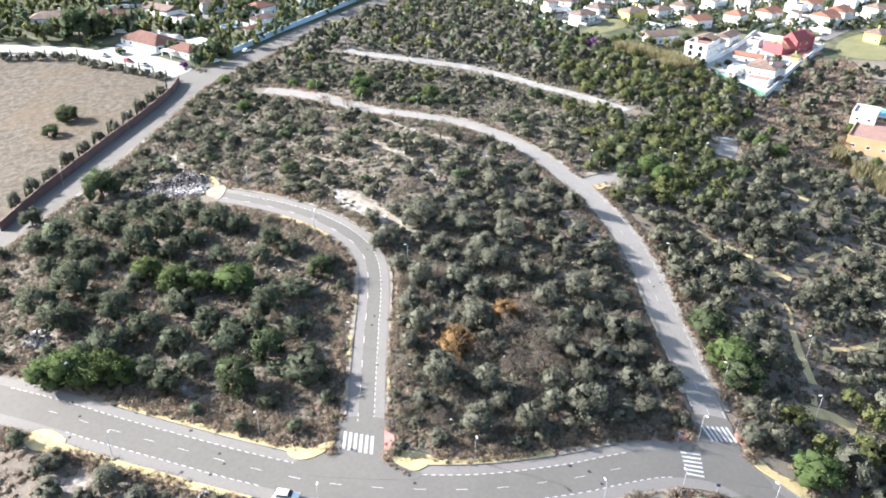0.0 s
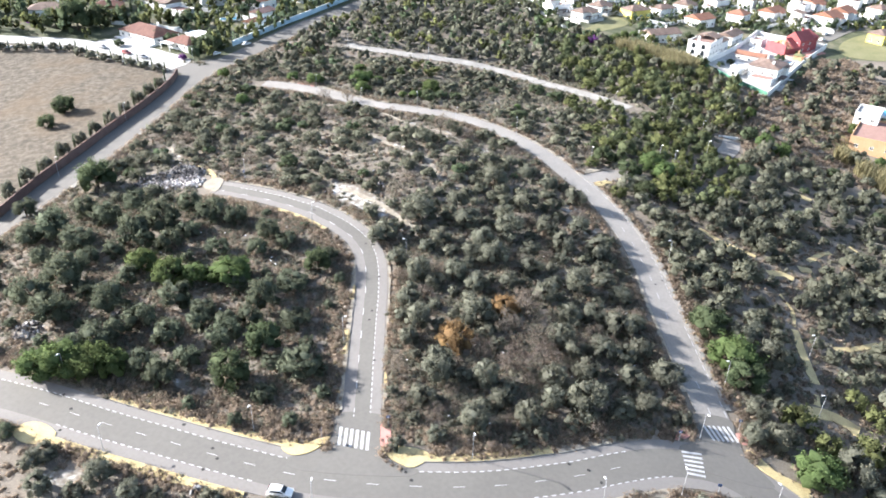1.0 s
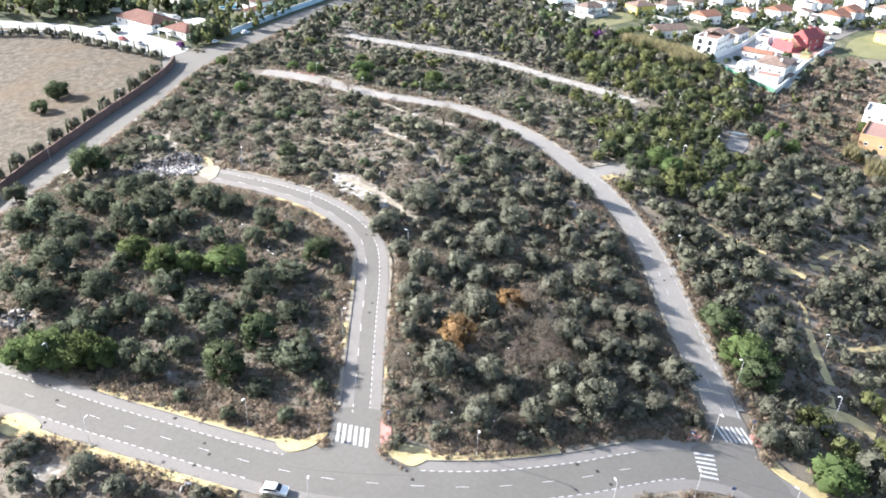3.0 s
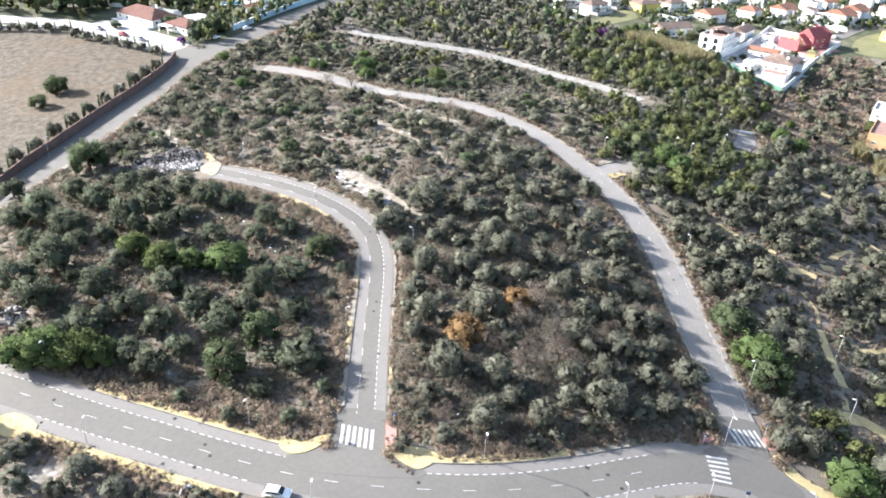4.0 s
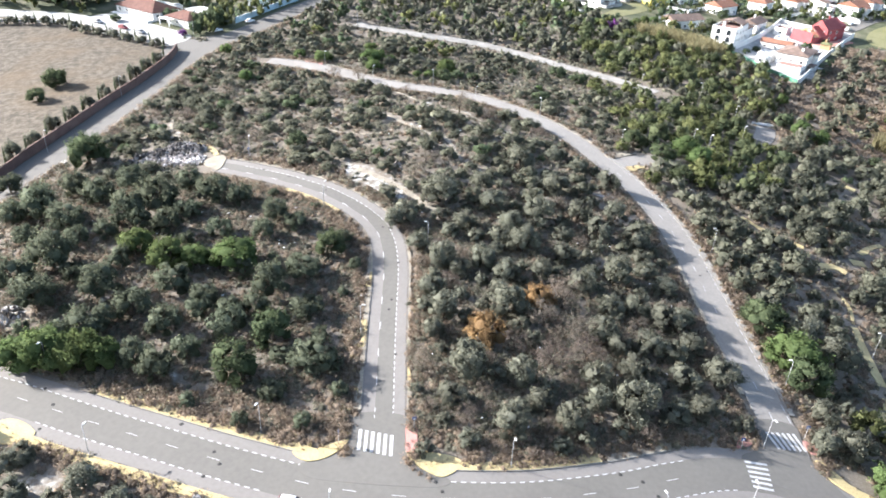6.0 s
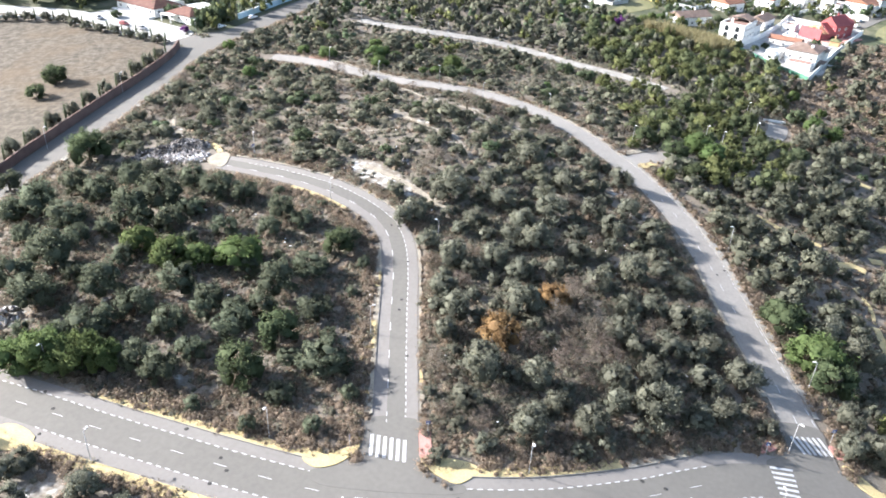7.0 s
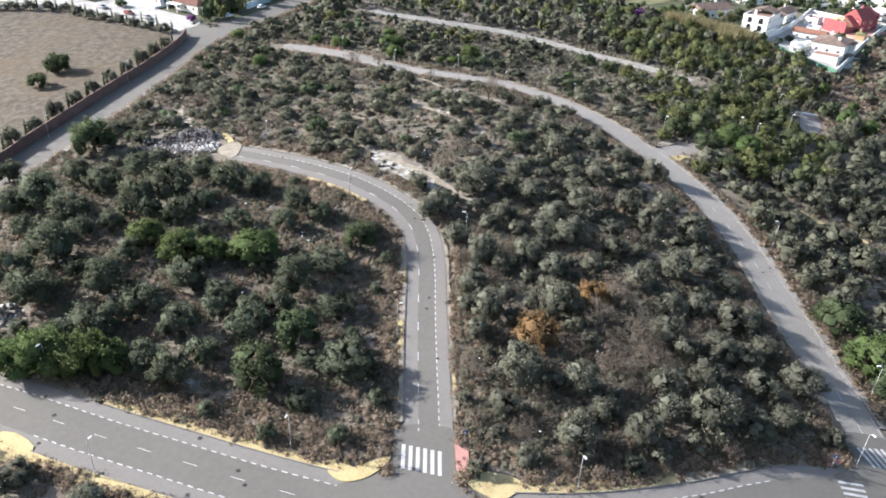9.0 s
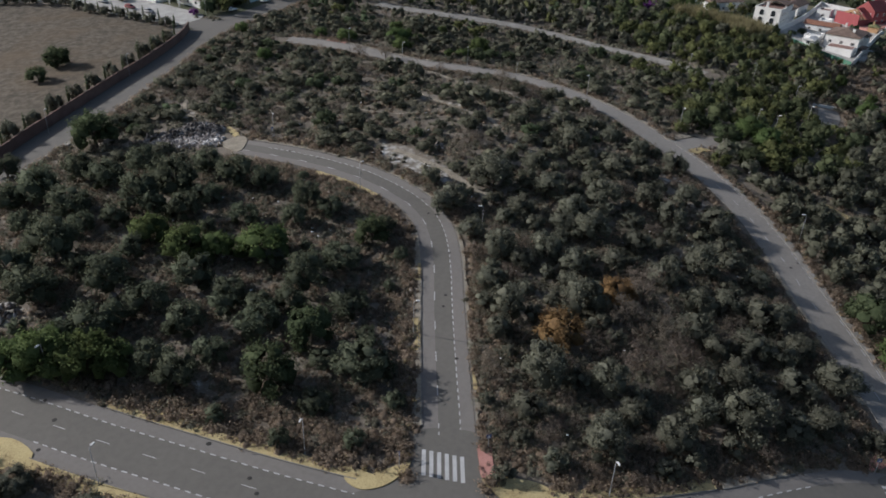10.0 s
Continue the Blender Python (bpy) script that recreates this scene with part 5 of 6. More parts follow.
add_block(red, "tower", 5.03, -3.6, -3.0, 9.4, 2.6, 6.8, M_REDWALL)
add_shed(red, "roof", 4.7, -4.0, 9.8, 3.0, 6.9, 9.6, M_REDTILE)
for x in (-14.6, -12.2, -10.4):
    bm = bmesh.new()
    plank(bm, (x, -4.4, 2.9), (x, 1.2, 6.6), 0.5)
    plank(bm, (x, 6.6, 3.4), (x, 1.2, 6.6), 0.5)
    to_part("truss", bm, M_CREAM, red, "pale ochre roof truss")
add_block(red, "terrace", -16, -10.5, -3.5, 9, -5.05, 0.4, M_PINK)
house(166, 286, 7, 5, 2.8, 54, "flat", tiles=M_WHITE, label="low white annexe with a flat roof")
house(173, 304, 9, 6, 3.2, 54, "flat", tiles=M_TERRA, label="low white annexe with a terracotta terrace")
summer = house(186.5, 281.5, 4.6, 4.0, 2.6, 54, "hip", M_CREAM, M_LAWN, "small ochre summer house with a dull green roof", windows=False)
house(118, 292, 18, 10, 4.2, 24, "gable", label=WHITE_TILED)
house(113, 337, 14, 10, 4.8, 30, "hip", M_YELLOWWALL, M_TILE, "yellow villa with a brown tiled roof")
house(149, 333, 13, 11, 4.6, 35, "gable", M_WHITE, M_ORANGETILE, "white villa with an orange tiled roof")
house(132, 352, 13, 9, 4.6, 35, "hip", M_WHITE, M_TILE, WHITE_TILED)
house(175, 347, 11, 10, 6.4, 50, "hip", M_WHITE, M_ORANGETILE, "white villa with an orange tiled roof")
house(244, 318, 13, 9, 5, 40, "hip", M_YELLOWWALL, M_TILE, "yellow villa with a brown tiled roof beside a lawn")
EAST_HOUSES = [(201, 366, 15, 10, 5), (214, 352, 12, 10, 4.2), (228, 350, 13, 12, 6.4), (243, 366, 14, 11, 6.4), (222, 378, 12, 10, 7), (262, 398, 14, 12, 7), (272, 380, 12, 10, 6), (236, 392, 12, 10, 6),
               (198, 398, 12, 10, 6), (176, 392, 13, 10, 5), (150, 372, 12, 10, 5), (128, 384, 13, 11, 5), (168, 420, 13, 10, 6), (194, 430, 14, 10, 6), (222, 424, 12, 11, 6), (250, 430, 13, 10, 6)]
C_HOUSES = [(67, 329, 12, 9, 4.4), (82, 321, 14, 8, 4.6), (93, 341, 12, 9, 4.6), (104, 368, 13, 10, 5), (78, 356, 13, 10, 4.6), (58, 366, 12, 9, 4.6), (90, 388, 12, 10, 5), (64, 398, 12, 10, 5), (112, 402, 12, 10, 5),
            (40, 396, 12, 10, 5), (84, 424, 13, 10, 5), (134, 428, 12, 10, 5), (282, 420, 13, 11, 6), (296, 396, 12, 10, 6), (276, 352, 12, 10, 5), (312, 426, 13, 11, 6)]
hr = np.random.default_rng(21)
for x, y, w, d, h in EAST_HOUSES + C_HOUSES:
    k = hr.uniform()
    roof, tiles, text = ("flat", M_TERRA, WHITE_FLAT) if k < 0.4 else ("hip", M_TILE, WHITE_TILED) if k < 0.75 else ("gable", M_ORANGETILE, "white villa with an orange tiled roof")
    turn = hr.uniform(25, 60)
    home = house(x, y, w, d, h, turn, roof, M_WHITE, tiles, text)
    # a lower wing and a walled terrace before the house
    bm = bmesh.new()
    g = hr.choice([-1, 1])
    box(bm, g * (w / 2 + 0.02), -d * 0.35, -3.0, g * (w / 2 + w * 0.35), d * 0.3, h * 0.55, 0.05)
    wing = to_part("wing", bm, M_WHITE, home)
    bm = bmesh.new()
    box(bm, g * (w / 2 + 0.3), -d * 0.35 + 0.25, h * 0.55 + 0.005, g * (w / 2 + w * 0.35 - 0.25), d * 0.3 - 0.25, h * 0.55 + 0.06)
    to_part("roof_terrace", bm, M_TERRA if k < 0.5 else M_WHITE, wing)
    bm = bmesh.new()
    box(bm, -w * 0.5, -d / 2 - 4.2, -3.0, w * 0.5, -d / 2 - 0.02, 0.45)
    for x0, x1 in ((-w * 0.5, -w * 0.5 + 0.2), (w * 0.5 - 0.2, w * 0.5)):
        box(bm, x0, -d / 2 - 4.2, 0.45, x1, -d / 2 - 0.02, 1.3)
    box(bm, -w * 0.5 + 0.2, -d / 2 - 4.2, 0.45, w * 0.5 - 0.2, -d / 2 - 4.0, 1.3)
    to_part("terrace", bm, M_TRUNKWHITE, home)
    bm = bmesh.new()
    box(bm, -w * 0.3, -d / 2 - 2.6, 2.5, w * 0.3, -d / 2 - 0.02, 2.75)
    for px in (-w * 0.28, 0, w * 0.28):
        box(bm, px - 0.15, -d / 2 - 2.5, 0.45, px + 0.15, -d / 2 - 2.2, 2.5)
    to_part("porch", bm, M_TILE if k < 0.75 else M_WHITE, home)
    if roof == "flat":
        add_block(home, "upper_storey", -w * 0.42, -d * 0.1, h + 0.07, w * 0.1, d * 0.42, h + 2.7, M_WHITE)
        add_shed(home, "roof", -w * 0.46, -d * 0.16, w * 0.14, d * 0.46, h + 2.7, h + 3.9, M_TILE if k < 0.2 else M_ORANGETILE)
    else:
        add_block(home, "gable_wing", -w * 0.15, -d / 2 - 2.4, -3.0, w * 0.2, -d / 2 - 0.02, h * 0.9, M_WHITE)
        add_shed(home, "roof", -w * 0.18, -d / 2 - 2.8, w * 0.23, -d / 2 + 0.6, h * 0.9, h * 0.9 + 1.3, tiles)
    add_block(home, "garden_wall", -g * w * 0.95, -d * 0.9, -2.0, -g * (w * 0.95 - 0.25), d * 0.7, 1.9, M_WHITE, 0.02)
# big terraced house at the slope's foot
house(181.5, 184, 27, 16, 4.4, 57, "flat", M_CREAM, M_TERRA, "ochre terraced house with a terracotta roof deck", lift=0.5)
house(184, 199, 13, 9, 6.4, 57, "flat", M_WHITE, M_TRUNKWHITE, "white upper storey beside a roof pool", lift=0.5)
# houses west of the street
long_house = house(-124.5, 231, 25, 13, 3.0, -33, "hip", M_WHITE, M_BROWNTILE, "long white house with a red-brown tiled hip roof", pitch=0.24)
add_block(long_house, "terrace", -12.5, -9.6, -2.0, 12.5, -6.55, 0.3, M_WHITE)
corner_house = house(-103.5, 219, 14, 10, 3.0, -33, "hip", M_WHITE, M_BROWNTILE, "white corner house with a terracotta tiled roof")
add_block(corner_house, "wing", -6.5, 5.03, -2.0, 6.5, 12.5, 4.0, M_WHITE)
add_block(corner_house, "roof_slab", -7.0, 4.7, 4.004, 7.0, 13.0, 4.3, M_WHITE)
add_block(corner_house, "porch", -7.6, -8.2, 2.5, -1.0, -5.02, 2.75, M_WHITE)
for x in (-7.3, -1.5):
    add_block(corner_house, "column", x - 0.2, -8.1, -0.5, x + 0.2, -7.7, 2.5, M_WHITE, 0.03)
house(-134, 272, 20, 9, 4.4, -30, "gable", M_WHITE, M_TILE, WHITE_TILED)
house(-121, 262, 12, 9, 3.6, -30, "flat", M_WHITE, M_TERRA, WHITE_FLAT)
house(-156, 263, 14, 9, 3.6, 25, "hip", M_CREAM, M_BROWNTILE, WHITE_TILED)
house(-180, 254, 18, 11, 4.2, 15, "hip", M_WHITE, M_TILE, WHITE_TILED)
house(-88, 284, 14, 10, 4.6, 62, "hip", M_WHITE, M_ORANGETILE, "white villa with an orange tiled roof")
house(-83, 252, 9, 5, 3.2, 66, "gable", M_WHITE, M_ORANGETILE, "small white house with an orange tiled roof")
house(-82, 266, 11, 7, 4, 66, "gable", M_WHITE, M_TERRA, WHITE_TILED)
house(-112, 286, 13, 9, 4.6, 30, "hip", M_WHITE, M_TILE, WHITE_TILED)
house(-70, 306, 13, 9, 4.8, 62, "hip", M_WHITE, M_ORANGETILE, "white villa with an orange tiled roof")
house(-100, 312, 13, 9, 4.8, 40, "hip", M_WHITE, M_TILE, WHITE_TILED)
house(-132, 300, 14, 10, 4.8, 25, "hip", M_WHITE, M_TILE, WHITE_TILED)
house(-165, 292, 14, 10, 4.8, 25, "hip", M_WHITE, M_TILE, WHITE_TILED)

wall_line("wall_west", FIELD_EDGE, 2.7, M_BRICK, "long brown rendered wall along the street", 0.16, M_BRICK)
wall_line("wall_lane", [(-184, 213.5), (-168, 214.5), (-152, 213.5), (-140, 206.5), (-126, 200.2), (-112, 194), (-101, 189.5)], 0.9, M_WHITE, "low white wall between field and lane", 0.14)
wall_line("wall_street", [(-84.5, 222), (-78, 238), (-71, 256), (-62, 277), (-50, 307), (-38, 336)], 2.3, M_BLUE, "long pale blue and white garden wall", 0.16, M_WHITE)
wall_line("wall_gardens", [(28, 372), (37, 356), (50, 332), (57, 308), (72, 291)], 1.6, M_WHITE, "white garden wall bending round the villas")
wall_line("wall_villa", [(130, 254), (152, 283), (179, 324)], 2.6, M_WHITE, "white wall between villa plots", 0.25)
wall_line("wall_terrace", [(150.3, 220.8), (178, 263), (209, 303)], 2.6, M_WHITE, "white boundary wall of the villa plot", 0.18)
wall_line("wall_back", [(179, 324), (192, 314), (209, 303)], 2.0, M_WHITE, "white wall behind the red villa")
wall_line("wall_spur", [(111.5, 162), (115, 162.6), (119.4, 162.6)], 0.8, M_WHITE, "low white wall closing the side road", 0.2)
fence = tagged(new("net_fence"), "green netting fence in front of the white villa", "fence")
netline = spline([(129.5, 253.5), (137, 239), (142.5, 230), (150, 221)], 2.0)
strip("netting", netline, [(-0.02, 0.0), (-0.02, 2.0), (0.02, 2.0), (0.02, 0.0)], M_NET, parent=fence)
for p in netline[::2]:
    bm = bmesh.new()
    tube(bm, (p[0], p[1], landz(*p) - 0.3), (p[0], p[1], landz(*p) + 2.15), 0.04, 0.04, 6)
    to_part("post", bm, M_STEEL, fence)
patch("courtyard", [(131, 252), (139, 238), (150, 223), (177, 263), (206, 302), (182, 322)], 0.15, M_TRUNKWHITE, "pale paved courtyard of the villas", "courtyard")
patch("lawn", [(214, 292), (236, 286), (262, 318), (250, 334), (224, 316)], 0.12, M_LAWN, "sunburnt lawn beside a yellow villa", "lawn")
patch("lawn", [(74, 284), (92, 300), (106, 318), (101, 331), (82, 302)], 0.12, M_LAWN, "sunburnt lawn below the villas", "lawn")
patch("lawn", [(158, 160), (150, 190), (160, 206), (172, 196), (168, 172)], 0.12, M_LAWN, "green overgrown lawn beside the terraced house", "lawn")
patch("courtyard", [(-147, 221), (-144, 213), (-137, 212), (-122, 206.5), (-106, 198.5), (-98, 195.5), (-97, 203), (-112, 213), (-124, 220), (-137, 228)], 0.14, M_TRUNKWHITE, "white paved yard before the houses", "courtyard")
road("road_8", spline([(199, 308), (214, 318), (232, 336), (251, 354), (272, 382), (300, 416)]), 3.4, 3.4, 0.2, M_ASPHALT, "grey residential street between villas")


def pool(x, y, w, d, rot, lift):
    top = tagged(new("swimming_pool"), "turquoise swimming pool with a white rim", "pool")
    bm = bmesh.new()
    for x0, x1, y0, y1 in ((-w / 2 - 0.6, w / 2 + 0.6, -d / 2 - 0.6, -d / 2), (-w / 2 - 0.6, w / 2 + 0.6, d / 2, d / 2 + 0.6), (-w / 2 - 0.6, -w / 2, -d / 2, d / 2), (w / 2, w / 2 + 0.6, -d / 2, d / 2)):
        box(bm, x0, y0, -0.6, x1, y1, 0.12)
    to_part("rim", bm, M_WHITE, top)
    bm = bmesh.new()
    box(bm, -w / 2, -d / 2, -0.6, w / 2, d / 2, 0.02)
    to_part("water", bm, M_POOL, top)
    top.matrix_basis = pose(x, y, landz(x, y) + lift, 0, 0, rot)


pool(-97, 262, 9, 5, 30, 0.3)
pool(-119, 243, 7, 4, 20, 0.3)
pool(193, 203, 10, 3.6, 57, 4.6)
pool(178.7, 276, 8, 4, 54, 0.4)
pool(-106, 238, 9, 4.5, -33, 0.3)
pool(150, 310, 8, 4, 50, 0.3)

# garden walls between the far plots
for pts in ([(108, 300), (128, 322), (150, 345), (180, 378)], [(128, 322), (112, 330), (100, 342)], [(150, 345), (134, 362), (120, 376)], [(196, 340), (214, 366), (236, 408)], [(179, 324), (200, 346), (224, 330)],
            [(214, 366), (196, 380), (176, 402)], [(236, 345), (250, 375), (276, 405)], [(62, 345), (84, 336), (100, 342)], [(-148, 246), (-128, 244), (-112, 238)], [(-118, 274), (-100, 268), (-88, 262)], [(-166, 276), (-146, 282), (-120, 276)]):
    wall_line("wall_plot", pts, 1.8, M_WHITE, "white wall between garden plots")

# cars on the far street
for x, y, a in ((212, 316, 40), (218, 327, 42), (233, 341, 40), (257, 356, 50), (-88, 209, 62), (-79, 224, 64)):
    copy_thing(parked, pose(x, y, landz(x, y) + 0.21, 0, 0, a))
for x, y, a, paint, hue in ((-126, 208.5, -28, M_REDWALL, "dark red"), (-117, 203.5, -28, M_STEEL, "grey"), (-139, 215, -32, M_STEEL, "grey")):
    other = car("hatchback", hue + " parked hatchback with dark windows", paint)
    other.matrix_basis = pose(x, y, landz(x, y) + 0.21, 0, 0, a)


# ---------------------------------------------------------------- rubble
def stones(name, rows, label, seed, tone=1.0, high=1.0):
    """Tipped rubble: broken blocks and bags, each a bent lump, in one heap."""
    rng = np.random.default_rng(seed)
    bm = bmesh.new()
    for x, y, r, n in rows:
        for _ in range(n):
            a, q = rng.uniform(0, 6.28), r * math.sqrt(rng.uniform())
            px, py, s = x + math.cos(a) * q, y + math.sin(a) * q, rng.uniform(0.2, 0.75)
            lift = 1.9 * high * max(0, 1 - q / r) * rng.uniform(0.3, 1.0)
            m = Matrix.LocRotScale((px, py, landz(px, py) + 0.15 + lift), Euler(rng.uniform(0, 6, 3)), (s, s * rng.uniform(0.5, 1), s * rng.uniform(0.3, 0.7)))
            vs = bmesh.ops.create_icosphere(bm, subdivisions=1, radius=1, matrix=m)["verts"]
            for v in vs:
                v.co += Vector(rng.normal(scale=0.12 * s, size=3))
    me = bpy.data.meshes.new(name)
    bm.to_mesh(me)
    bm.free()
    me.materials.append(material("tipped_rubble", [(0.07 * tone, 0.06 * tone, 0.055 * tone), (0.16 * tone, 0.145 * tone, 0.137 * tone), (min(0.7, 0.5 * tone), min(0.68, 0.485 * tone), min(0.66, 0.47 * tone))], 0.35, 3, 0.95, 0.4, island=0.65))
    return tagged(new(name, me), label, "rubble", kind="stuff")


stones("rubble_heap", [(-64, 97.4, 4.6, 330), (-69, 94, 3.4, 150), (-60, 97.2, 3.0, 130), (-73, 91, 3, 60)], "heap of tipped dark building rubble", 3, 0.75)
stones("rubble_heap", [(-59, 91, 3.6, 230), (-64, 90.5, 3.4, 150), (-69, 89.5, 3.2, 110), (-62, 94, 3, 40)], "flat spread of broken white rubble", 5, 1.9, 0.25)
stones("rubble_heap", [(-73, 26, 3.2, 60), (-56, 31, 1.0, 6), (-24, -13.2, 1.2, 14), (-5, 89, 1.0, 8)], "scattered pale lumps of tipped rubble", 4)

# ---------------------------------------------------------------- garden growth
for x, y in ((-123.4, 147.6), (-123.0, 134.8)):
    plant("bay", x, y, 8.6 if y > 140 else 6.2, "lone trees of the mown field", tall=0.86)
FE = spline(FIELD_EDGE, 1.0)
for k in range(11):
    p = along(FE, 12 + 8.6 * k, 14 + 8.6 * k)[0]
    plant("olive", p[0] - 3.2, p[1], 4.5, "clipped bushes along the field wall", tall=1.38)
    q = along(FE, 16.3 + 8.6 * k, 18 + 8.6 * k)[0]
    plant("cypress", q[0] - 2.6, q[1] + 0.4, 1.0, "cypresses along the field wall", tall=1.5)
WL = spline([(-184, 211), (-168, 212), (-152, 211), (-140, 204), (-126, 197.8), (-112, 191.6), (-103, 187)], 1.0)
for k in range(12):
    p = along(WL, 3 + 7.4 * k, 5 + 7.4 * k)
    if len(p):
        plant("olive_far", p[0][0], p[0][1], 4.8, "clipped bushes along the lane")
        plant("cypress", p[0][0] + 3.4, p[0][1] - 0.6, 1.1, "cypresses along the lane", tall=1.1)
for x, y, w in ((82, 272, 6), (78, 270, 5), (-184, 243, 5), (-100, 203, 4)):
    plant("purple", x, y, w)
taken = [(o.matrix_basis.translation.x, o.matrix_basis.translation.y) for o in scene.objects if o.name.startswith("villa")]
gr = np.random.default_rng(31)
count = 0
for _ in range(11000):
    x, y = gr.uniform(-240, 320), gr.uniform(196, 470)
    if not VILLA(x, y) or in_field(x, y) > -12 or off_roads(x, y)[0] < 1.5 or min(math.hypot(x - a, y - b) for a, b in taken) < 7.6:
        continue
    if 128 < x < 212 and 220 < y < 325 or 212 < x < 262 and 284 < y < 335 or (-148 < x < -92 and 190 < y < 238) or (70 < x < 107 and 280 < y < 335):
        continue
    w = gr.uniform(3, 7) if x > 0 else gr.uniform(4, 9)
    if any(math.hypot(x - a, y - b) < 0.4 * (w + v) for i in (-1, 0, 1) for j in (-1, 0, 1) for a, b, v in grid.get((int(x // 8) + i, int(y // 8) + j), ())):
        continue
    if x > 0 and gr.uniform() < 0.12:
        continue
    grid.setdefault((int(x // 8), int(y // 8)), []).append((x, y, w))
    k = gr.uniform()
    if k < 0.06:
        plant("cypress", x, y, 1.8, "garden cypresses", tall=1.0)
    else:
        plant("dark_low" if k < (0.5 if x > 0 else 0.35) else "green_low", x, y, w, "", True, 1.0 + 0.4 * (x < 0))


def palm(x, y, h):
    top = tagged(new("palm_tree"), "tall palm with drooping grey-green fronds", "palm")
    bm = bmesh.new()
    for i in range(6):
        tube(bm, (0.08 * i, 0, h * i / 6 - 0.2 * (i == 0)), (0.08 * (i + 1), 0, h * (i + 1) / 6), 0.28 - 0.02 * i, 0.25 - 0.02 * i, 8)
    to_part("trunk", bm, M_BARK, top)
    rng = np.random.default_rng(int(abs(x) * 7))
    for i in range(22):
        bm = bmesh.new()
        a, up, n = 2.4 * i, rng.uniform(-0.2, 1.1), 7
        rows = []
        for j in range(n + 1):
            s = j / n
            r, z = 2.6 * s, h + up * 1.6 * s - 2.4 * s * s * (1.2 - 0.4 * up)
            half = 0.42 * math.sin(math.pi * min(1, s * 0.85 + 0.12))
            ca, sa = math.cos(a), math.sin(a)
            rows.append([bm.verts.new((0.5 + ca * r - sa * half, sa * r + ca * half, z - 0.2)), bm.verts.new((0.5 + ca * r, sa * r, z)), bm.verts.new((0.5 + ca * r + sa * half, sa * r - ca * half, z - 0.2))])
        for p, q in zip(rows, rows[1:]):
            bm.faces.new((p[0], p[1], q[1], q[0]))
            bm.faces.new((p[1], p[2], q[2], q[1]))
        to_part("frond", bm, M_OLIVE if i % 3 else M_REED, top)
    top.matrix_basis = pose(x, y, landz(x, y))


for x, y, w in ((168, 241.5, 4.6), (163, 263, 4), (176, 279, 5), (202, 306, 5), (146, 263, 4), (139, 256, 3.4), (189, 289, 3.5), (170, 268, 3), (128, 256, 4.5), (112, 282, 6), (135, 300, 6), (146, 318, 7), (166, 330, 7), (196, 326, 6), (-112, 224, 7), (-98, 216, 8), (-95, 224, 8), (-133, 218, 5)):
    plant("dark", x, y, w, "villa garden trees")
for x, y, h in ((124, 281, 5.5), (118, 272, 4.0), (205, 340, 6), (-96, 268, 6), (-114, 250, 7), (150, 360, 6)):
    palm(x, y, h)


def reeds(rows, seed):
    """Tall cane: bunches of long leaning blades."""
    rng = np.random.default_rng(seed)
    v, f = [], []
    for x, y, r, n in rows:
        for _ in range(n):
            a, q = rng.uniform(0, 6.28), r * math.sqrt(rng.uniform())
            px, py = x + math.cos(a) * q, y + math.sin(a) * q
            z, h, lean = landz(px, py), rng.uniform(4, 7), rng.uniform(0, 6.28)
            dx, dy, w, b = math.cos(lean), math.sin(lean), rng.uniform(0.2, 0.4), len(v)
            for s, o in ((0, 0), (0.55, 0.35), (1, 1.5)):
                v += [(px + dx * o - dy * w * (1.02 - s), py + dy * o + dx * w * (1.02 - s), z + h * s - 0.5 * o * (s == 1)), (px + dx * o + dy * w * (1.02 - s), py + dy * o - dx * w * (1.02 - s), z + h * s - 0.5 * o * (s == 1))]
            f += [(b, b + 1, b + 3, b + 2), (b + 2, b + 3, b + 5, b + 4)]
    return tagged(mesh_object("cane_reeds", v, f, M_REED), "tall tan-green cane reeds below the villas", "reeds", kind="stuff")


for x, y, w, tall in ((-159, 236, 14, 1.25), (-151, 241, 10, 1.2), (-170, 238, 11, 1.0), (-93, 210, 6, 1.7), (-95.5, 205, 5.5, 1.4), (-90, 216, 6, 1.6), (-92.5, 222, 7, 1.7), (-119.5, 225.5, 6.5, 1.0), (-116, 246, 8, 1.3), (-108, 250, 6, 1.5), (-135, 246, 8, 1.0), (-145, 250, 7, 1.0)):
    plant("bay" if x < -140 else "dark", x, y, w, "villa garden trees", tall=tall)
for x, y, w in ((60, 295, 7), (63, 288, 6), (66, 282, 7), (69, 276, 6), (74, 276, 6), (56, 303, 6), (61, 283, 6), (54, 312, 6), (88, 276, 6), (93, 281, 6), (98, 287, 6), (104, 292, 5)):
    plant("green", x, y, w, "green shrubs below the garden wall", tall=0.7)
reeds([(164, 152, 5, 400), (160, 163, 4, 300), (168, 143, 5, 350), (172, 150, 5, 300), (102, 262, 7, 800), (110, 256, 7, 800), (118, 252, 6, 700), (112, 243, 5, 450), (122, 246, 4, 350), (94, 266, 4, 250)], 6)

